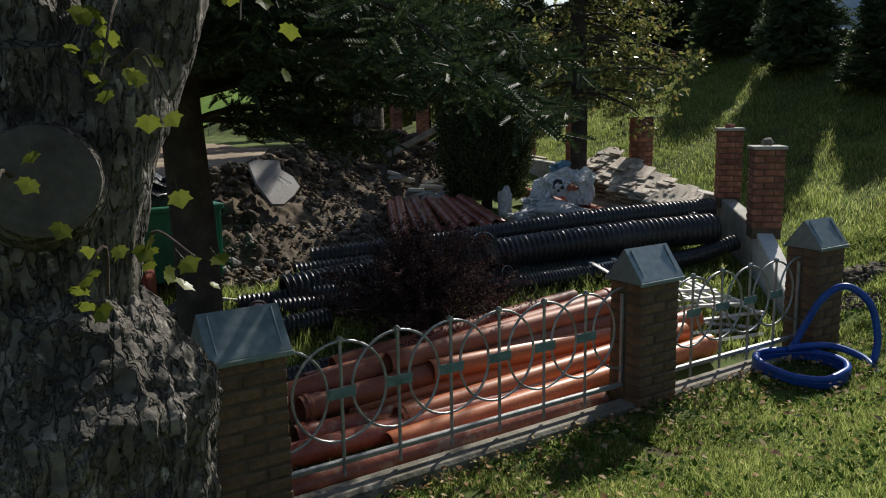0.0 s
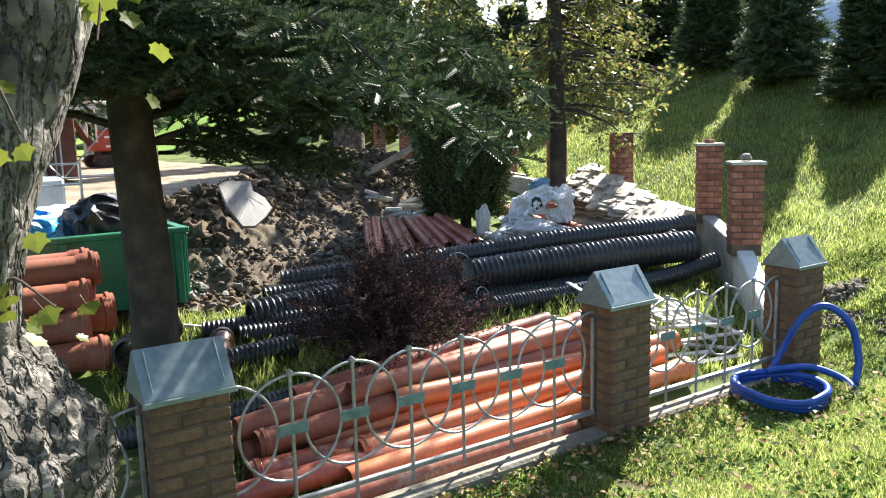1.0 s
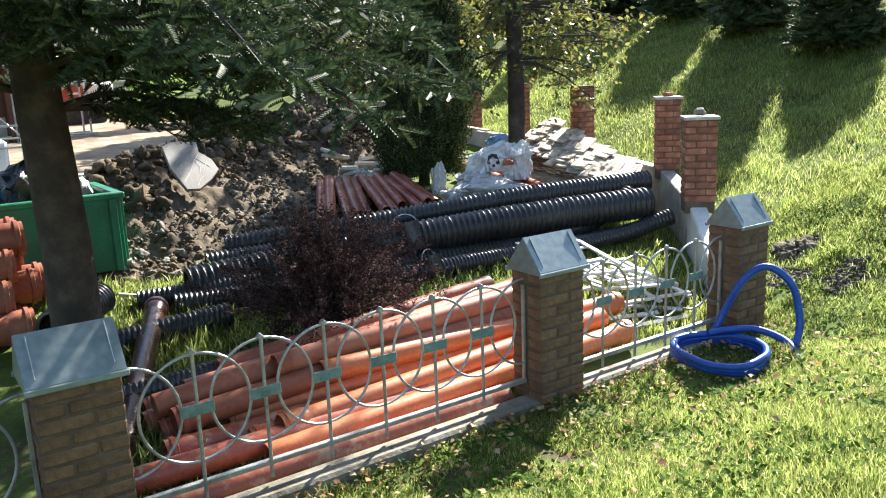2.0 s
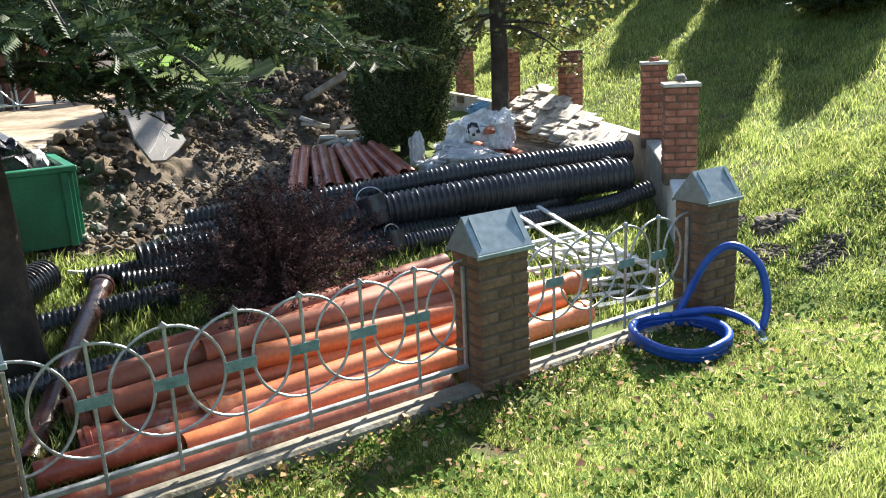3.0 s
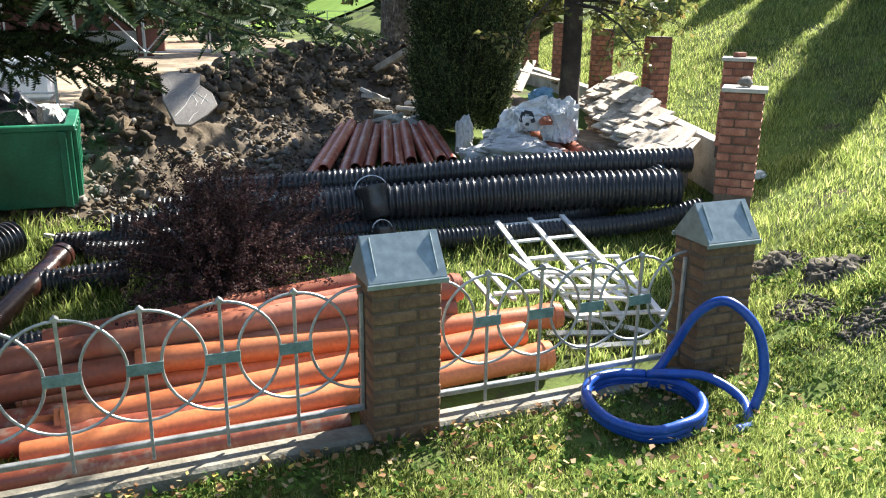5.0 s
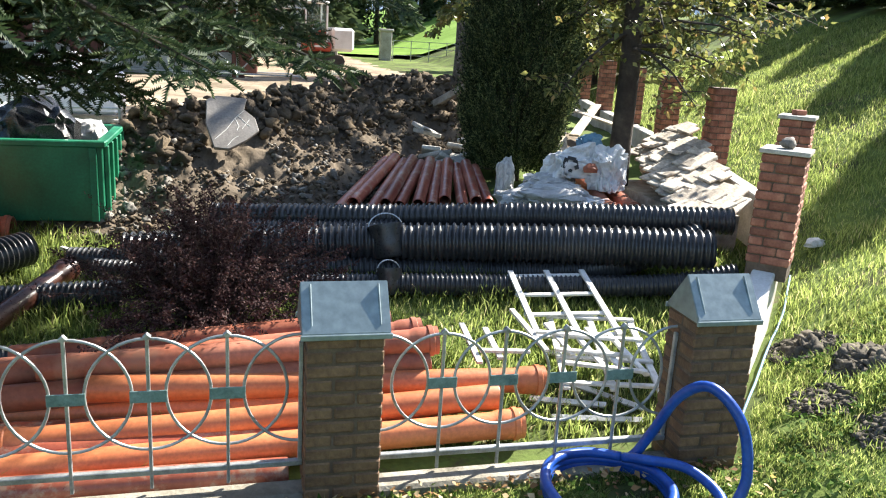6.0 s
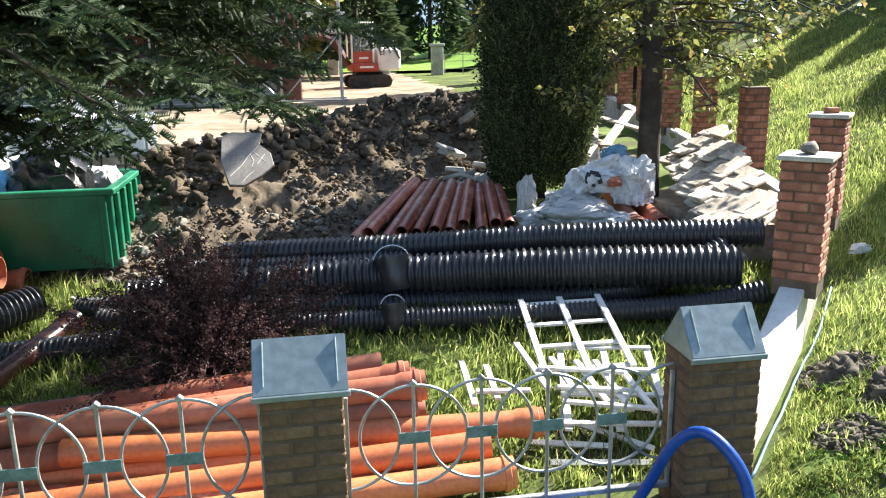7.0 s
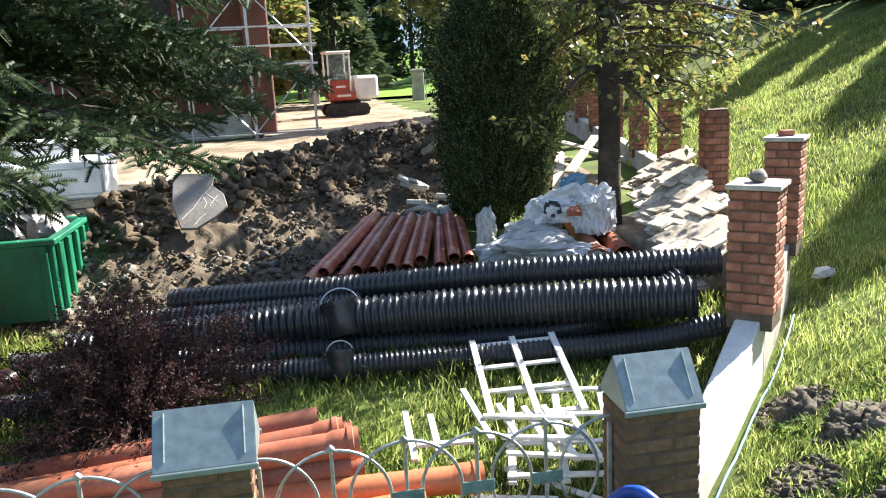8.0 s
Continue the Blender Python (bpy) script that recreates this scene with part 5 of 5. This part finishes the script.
    twigs = [([(0.0, 2.1, 2.95), (-0.06, 1.98, 2.88), (-0.12, 1.88, 2.72)], 12), ([(0.22, 2.1, 3.05), (0.20, 1.85, 2.98), (0.16, 1.75, 2.84)], 9),
             ([(-0.02, 2.04, 2.25), (-0.02, 1.92, 2.36), (0.05, 1.84, 2.30)], 10), ([(-0.12, 2.02, 2.2), (-0.14, 1.9, 2.34), (-0.22, 1.84, 2.26)], 10),
             ([(-0.05, 2.0, 2.75), (-0.02, 1.9, 2.78), (0.02, 1.85, 2.66)], 7), ([(-0.3, 2.0, 2.5), (-0.34, 1.85, 2.52), (-0.36, 1.8, 2.40)], 6)]
    for pts, cnt in twigs:
        cp = curve_points(pts, 10)
        part("twig", swept(cp, [0.006 - 0.0004 * i for i in range(10)], 5), M_TWIG, t)
        for i in range(cnt):
            p = cp[rnd.randrange(3, 10)] + Vector((rnd.gauss(0, 0.04), rnd.gauss(0, 0.035), rnd.gauss(-0.02, 0.045)))
            ob = new("leaf", leaf_me)
            ob.parent = t
            s = rnd.uniform(0.028, 0.046)
            ob.matrix_basis = pose(*p, rnd.uniform(200, 320), rnd.uniform(-35, 35), rnd.uniform(-60, 60)) @ Matrix.Diagonal((s, s, s, 1))


old_maple()

# ---- church, scaffold, digger, gate in the distance ----
church = thing("church", (3.75, 24.6, 1.33), "red brick church, darkened for shade, with tall window recesses", "church")
part("wall", boxed((-9, 0, -0.3), (0, 9, 9), 0.02), M_CHURCH, church)
part("plinth", boxed((-9, -0.10, -0.3), (0.1, -0.002, 0.7), 0.02), M_CONC, church)
part("buttress", boxed((-0.45, -0.7, -0.3), (0.25, -0.002, 6.5), 0.03), M_CHURCH, church)
part("buttress", boxed((-4.6, -0.7, -0.3), (-3.9, -0.002, 6.5), 0.03), M_CHURCH, church)
for x in (-2.9, -6.6):
    # Black slab on the wall face stands in for the shade of the recess.
    w = part("window", boxed((x - 0.55, -0.06, 1.6), (x + 0.55, -0.003, 5.2), 0.02), M_RUBBER, church, "tall church window, its recess shade painted black")
    part("window_sill", boxed((x - 0.7, -0.16, 1.5), (x + 0.7, -0.004, 1.598), 0.01), M_CONC, w)
part("roof", boxed((-9.3, -0.4, 9.0), (0.3, 9.3, 9.3), 0.02), M_RUBBER, church)

scaf = thing("scaffold", (-1.5, 23.0, 1.34), "galvanised tube scaffold standing before the church", "scaffold")
for i in range(5):
    for y in (0, 0.9):
        part("standard", swept([(i * 1.65, y, 0), (i * 1.65, y, 7.2)], 0.026, 6), M_STEEL, scaf)
for lift in (0.2, 2.0, 2.5, 3.0, 4.0, 4.5, 5.0, 6.0, 6.5):
    for y in (-0.03, 0.93):
        part("ledger", swept([(-0.1, y, lift), (6.75, y, lift)], 0.024, 6), M_STEEL, scaf)
for i in range(4):
    for j in range(3):
        a, b = (i, i + 1) if (i + j) % 2 else (i + 1, i)
        part("brace", swept([(a * 1.65, -0.05, 0.2 + 2 * j), (b * 1.65, -0.05, 2.0 + 2 * j)], 0.02, 6), M_STEEL, scaf)
for lift in (2.0, 4.0, 6.0):
    part("deck", boxed((0, 0.05, lift + 0.03), (6.6, 0.85, lift + 0.08), 0.005), M_WOOD, scaf)


def digger():
    d = thing("mini_digger", (6.40, 31.0, ground_z(6.40, 31) + 0.12), "white and orange-red mini excavator parked on the road", "excavator", rz=8)
    for y in (-0.62, 0.38):
        pts = [(-0.72, 0), (-0.62, -0.02), (0.62, -0.02), (0.74, 0.04), (0.80, 0.22), (0.70, 0.40), (0.6, 0.43), (-0.6, 0.43), (-0.74, 0.38), (-0.82, 0.2)]
        bm = bmesh.new()
        a = [bm.verts.new((x, y, z + 0.02)) for x, z in pts]
        b = [bm.verts.new((x, y + 0.26, z + 0.02)) for x, z in pts]
        for i in range(len(pts)):
            bm.faces.new((a[i], a[(i + 1) % len(pts)], b[(i + 1) % len(pts)], b[i]))
        bm.faces.new(a[::-1])
        bm.faces.new(b)
        part("track", bm, M_RUBBER, d, "muddy rubber track")
    part("chassis", boxed((-0.5, -0.36, 0.2), (0.5, 0.38, 0.55), 0.03), M_RUBBER, d)
    part("body", boxed((-0.65, -0.6, 0.56), (0.30, 0.6, 0.88), 0.06), M_MACHINE_RED, d, "orange-red lower body")
    part("engine_cover", boxed((0.302, -0.6, 0.58), (1.15, 0.6, 1.42), 0.10), M_MACHINE_WHITE, d, "white rounded engine cover")
    cab = part("cab_roof", boxed((-0.72, -0.55, 2.22), (0.2, 0.45, 2.32), 0.04), M_MACHINE_WHITE, d)
    for x in (-0.68, 0.1):
        for y in (-0.52, 0.40):
            part("cab_post", boxed((x, y, 0.885), (x + 0.06, y + 0.05, 2.22), 0.01), M_MACHINE_WHITE, d)
    part("cab_pane", boxed((-0.62, -0.505, 1.3), (0.1, -0.495, 2.2)), M_GLASS, d)
    part("door_panel", boxed((-0.62, -0.515, 0.89), (0.1, -0.49, 1.29), 0.01), M_MACHINE_RED, d)
    part("seat", boxed((-0.35, -0.3, 0.9), (0.05, 0.2, 1.5), 0.05), M_RUBBER, d)
    boom = [(-0.7, 0, 0.8), (-1.2, 0, 1.7), (-2.0, 0, 1.95), (-2.7, 0, 1.5)]
    part("boom", swept(boom, [0.13, 0.14, 0.12, 0.09], 4), M_BROWN, d)
    part("arm", swept([(-2.65, 0, 1.55), (-2.9, 0, 0.6)], [0.09, 0.07], 4), M_BROWN, d)
    part("bucket", boxed((-3.15, -0.25, 0.1), (-2.65, 0.25, 0.55), 0.08), M_RUBBER, d)
    for z, w in ((1.02, 0.34), (0.70, 0.5)):
        part("lettering_bar", boxed((-0.40, -0.62 if z < 0.9 else -0.522, z), (-0.40 + w, -0.605 if z < 0.9 else -0.5165, z + 0.07)), M_MACHINE_WHITE, d)


digger()
for x, y, h in ((8.3, 44.5, 1.7), (11.2, 44.6, 1.5), (5.6, 44.5, 2.5)):
    p = thing("gate_pillar", (x, y, ground_z(x, y)), "grey stone gate pillar at the lawn edge", "gate pillar", "gate pillars")
    part("shaft", boxed((-0.3, -0.3, -0.2), (0.3, 0.3, h), 0.03), M_CONC, p)
    part("cap_stone", boxed((-0.38, -0.38, h), (0.38, 0.38, h + 0.16), 0.04), M_CONC, p)
for x0_ in (-8.0, 11.6):
    fnc = thing("wire_fence", (x0_, 44.6, ground_z(x0_, 44.6)), "low grey metal fence along the lawn", "fence", "lawn fences")
    for k in range(14):
        part("post", boxed((k * 1.0, -0.02, -0.1), (k * 1.0 + 0.04, 0.02, 1.1)), M_STEEL, fnc)
    for z in (0.3, 0.7, 1.05):
        part("rail", boxed((0, -0.045, z), (13.04, -0.021, z + 0.03)), M_STEEL, fnc)


def far_tree(x, y, h, seed, dark):
    rnd = random.Random(seed)
    t = thing("far_tree", (x, y, 1.5), "tall dark conifer beyond the church" if dark else "yellow-green broadleaf tree in the distance", "tree", "trees in the distance")
    part("trunk", swept([(0, 0, -0.3), (0, 0, h * 0.9)], [0.22, 0.05], 7), M_BARK_AND_SHADE, t)
    mats = []
    for i in range(4000):
        u = rnd.random()
        r = h * (0.24 * (1 - u) + 0.02 if dark else 0.30 * math.sin(math.pi * (0.12 + 0.85 * u)))
        a = rnd.uniform(0, 6.283)
        rr = r * (0.4 + 0.6 * rnd.random() ** 0.5) * (1 + 0.35 * noise.noise(Vector((math.cos(a) * 1.5, math.sin(a) * 1.5, u * 5 + seed))))
        mats.append(orient((rr * math.cos(a), rr * math.sin(a), h * (0.1 + 0.9 * u)), (math.cos(a), math.sin(a), rnd.uniform(-0.6, 0.3)), rnd.uniform(0, 360), h * rnd.uniform(0.040, 0.075)))
    vv, ff = scatter(LEAF_V[:4], [(0, 2, 1), (0, 3, 2)], mats)
    link_mesh("crown", arrays_mesh("crown", vv, ff), M_SPRUCE if dark else M_LEAF, t)


rnd = random.Random(2)
for i in range(17):
    far_tree(-22 + i * 3.6 + rnd.uniform(-1, 1), 66 + rnd.uniform(-5, 9), rnd.uniform(9, 15), 100 + i, i % 6 != 2)
# First two are added east of the road to cast shade onto it.
for x, y, h, dk in ((12.8, 21, 8, False), (13.6, 27.5, 9, True), (3.0, 38.5, 8, False), (6.6, 40.5, 9, True), (15.5, 30, 6, False), (18.5, 37, 8, True), (0.5, 42, 10, True), (2.6, 45, 9, True), (5.0, 52, 10, True), (7.6, 58, 11, True), (-8, 20, 9, True), (-9, 12, 9, True)):
    far_tree(x, y, h, int(x * 10) + 300, dk)

# building materials by the road
for i, (x, y, h) in enumerate(((0.3, 12.7, 0.75), (1.35, 12.9, 0.7), (-0.8, 12.9, 0.8), (0.6, 14.2, 0.9))):
    pal = thing("material_pallet", (x, y, ground_z(x, y)), "pallet of pale wrapped building material", "pallet", "pallets by the road", rz=6 * i - 8)
    for k in range(3):
        part("runner", boxed((-0.45, -0.38 + 0.33 * k, 0.01), (0.45, -0.28 + 0.33 * k, 0.1)), M_WOOD, pal)
    part("deck", boxed((-0.5, -0.42, 0.101), (0.5, 0.42, 0.125)), M_WOOD, pal)
    part("wrapped_load", boxed((-0.46, -0.38, 0.126), (0.46, 0.38, h), 0.04), M_BAG, pal, "pale wrapped load")
rack = thing("metal_rack", (1.0, 11.9, ground_z(1.0, 11.9)), "open galvanised tube rack beside the road", "rack")
for x in (-0.9, 0, 0.9):
    part("upright", swept([(x, 0, 0), (x, 0, 1.0)], 0.02, 6), M_STEEL, rack)
for z in (0.35, 0.7, 0.98):
    part("rail", swept([(-0.92, 0.02, z), (0.92, 0.02, z)], 0.015, 6), M_STEEL, rack)
for i in range(7):
    a = (2.2 + 0.2 * i, 12.6 + 0.25 * i)
    tagged(part("loose_board", boxed((-0.5, -0.08, 0), (0.5, 0.08, 0.03), 0.004, pose(*a, ground_z(*a) + 0.03, 0, 3, 20 + 31 * i)), M_WHITE if i % 2 else M_WOOD), "loose pale board lying by the road", "board", "loose boards")

# ---- molehills, fallen leaves, grass ----
MOLES = [(7.70, 4.45), (7.62, 5.0), (7.18, 4.2), (7.3, 3.7)]


def near_mole(x, y, r):
    return min(math.hypot(x - mx, y - my) for mx, my in MOLES) < r * (0.8 + 0.5 * noise.noise(Vector((x * 4, y * 4, 1))))


strew("molehill_clods", 260, (7.3, 8.0, 4.2, 5.3), (0.02, 0.075), M_MOLE, 57, "dark earth clods heaped on fresh molehills", "earth clods", lambda x, y: min(math.hypot(x - 7.70, y - 4.45), math.hypot(x - 7.62, y - 5.0) * 1.2) < 0.17, 2, 0.9)
strew("molehill_earth", 2400, (6.6, 9.4, 2.8, 5.4), (0.006, 0.038), M_MOLE, 51, "dark crumbly molehill earth in the grass", "earth", lambda x, y: near_mole(x, y, 0.30), 1)
crumpled("paper_scrap", (9.2, 6.95, ground_z(9.2, 6.95) + 0.08), (0.13, 0.06, 0.05), M_WHITE, "white scrap of plastic caught in the grass", 61, 20, 0.7, 3, "scrap")
tagged(part("white_offcut", boxed((-0.11, -0.02, -0.015), (0.11, 0.02, 0.015), 0.004, pose(2.02, 7.55, ground_z(2.02, 7.55) + 0.08, 0, 8, -30)), M_WHITE), "small white plastic offcut on the grass", "offcut")


def rnd_keep(x, y):
    return noise.noise(Vector((x * 31, y * 31, 2))) > 0.28


def blades(name, count, spot, height, width, seed, label, area):
    rnd = np.random.RandomState(seed)
    pts = []
    while len(pts) < count:
        x, y = rnd.uniform(area[0], area[1]), rnd.uniform(area[2], area[3])
        if spot(x, y):
            pts.append((x, y, ground_z(x, y) - 0.01))
    p = np.array(pts)
    n = len(p)
    patch = np.array([0.55 + 0.9 * max(0, noise.noise(Vector((x * 1.3, y * 1.3, 8))) + 0.35) + 0.7 * max(0, noise.noise(Vector((x * 5, y * 5, 4)))) for x, y, _ in pts])
    h = rnd.uniform(height[0], height[1], n) * patch
    a = rnd.uniform(0, 2 * np.pi, n)
    lean = rnd.uniform(0.1, 0.85, n) * h
    la = rnd.uniform(0, 2 * np.pi, n)
    w = rnd.uniform(width * 0.6, width * 1.3, n)
    dx, dy = np.cos(a) * w, np.sin(a) * w
    lx, ly = np.cos(la) * lean, np.sin(la) * lean
    V = np.zeros((n, 5, 3))
    V[:, 0] = p + np.c_[dx, dy, 0 * h]
    V[:, 1] = p - np.c_[dx, dy, 0 * h]
    V[:, 2] = p + np.c_[dx * 0.8 + lx * 0.35, dy * 0.8 + ly * 0.35, h * 0.6]
    V[:, 3] = p + np.c_[-dx * 0.8 + lx * 0.35, -dy * 0.8 + ly * 0.35, h * 0.6]
    V[:, 4] = p + np.c_[lx, ly, h]
    F = np.array([(0, 1, 3), (0, 3, 2), (2, 3, 4)])
    F = (F[None] + (np.arange(n) * 5)[:, None, None]).reshape(-1, 3)
    ob = link_mesh(name, arrays_mesh(name, V.reshape(-1, 3), F), M_GRASS)
    return tagged(ob, label, "grass", kind="stuff")


blades("bank_grass", 170000, lambda x, y: (y < 3.90 or x > wall_x(y) + 0.10) and (not near_mole(x, y, 0.34) or rnd_keep(x, y)) and noise.noise(Vector((x * 3.1, y * 3.1, 6))) > -0.38, (0.03, 0.085), 0.0030, 61, "short sunlit lawn grass on the bank", (0.2, 9.6, 1.2, 5.2))
blades("hill_grass", 150000, lambda x, y: x > wall_x(y) + 0.10 and not near_mole(x, y, 0.27), (0.04, 0.12), 0.0045, 62, "rough sunlit grass on the hillside", (7.0, 16.5, 3.0, 19.0))
blades("yard_grass", 34000, lambda x, y: x < wall_x(y) - 0.3 and mound_h(x, y) < 0.03, (0.06, 0.15), 0.006, 63, "lush green grass inside the yard", (1.0, 8.6, 4.3, 8.6))

rnd = random.Random(70)
mats = []
while len(mats) < 9000:
    x, y = rnd.uniform(0.6, 9.0), rnd.uniform(1.6, 5.0)
    if not (y < 3.88 or x > wall_x(y) + 0.25) or near_mole(x, y, 0.3) or noise.noise(Vector((x * 2.2, y * 2.2, 3))) < rnd.uniform(-0.3, 0.4):
        continue
    a = rnd.uniform(0, 360)
    mats.append(np.array(pose(x, y, ground_z(x, y) + rnd.uniform(0.01, 0.07), rnd.uniform(-40, 40), rnd.uniform(-50, 0), a) @ Matrix.Scale(rnd.uniform(0.025, 0.06), 4)))
vv, ff = scatter(LEAF_V, LEAF_F, mats)
tagged(link_mesh("weeds", arrays_mesh("weeds", vv, ff), M_WEED), "low broad-leaved weeds mixed into the lawn", "weeds", kind="stuff")
rnd = random.Random(71)
mats = []
while len(mats) < 1300:
    x, y = rnd.uniform(0.6, 6.4), 3.86 - 1.7 * rnd.random() ** 2.4
    mats.append(np.array(pose(x, y, ground_z(x, y) + rnd.uniform(0.04, 0.10), rnd.uniform(-35, 35), rnd.uniform(-35, 35), rnd.uniform(0, 360)) @ Matrix.Diagonal((0.062, 0.075, 0.075, 1)) @ Matrix.Scale(rnd.uniform(0.35, 1.0), 4)))
vv, ff = scatter(LEAF_V, LEAF_F, mats)
tagged(link_mesh("fallen_leaves", arrays_mesh("fallen_leaves", vv, ff), M_FALLEN), "dry brown and yellow fallen leaves in the grass", "leaves", kind="stuff")
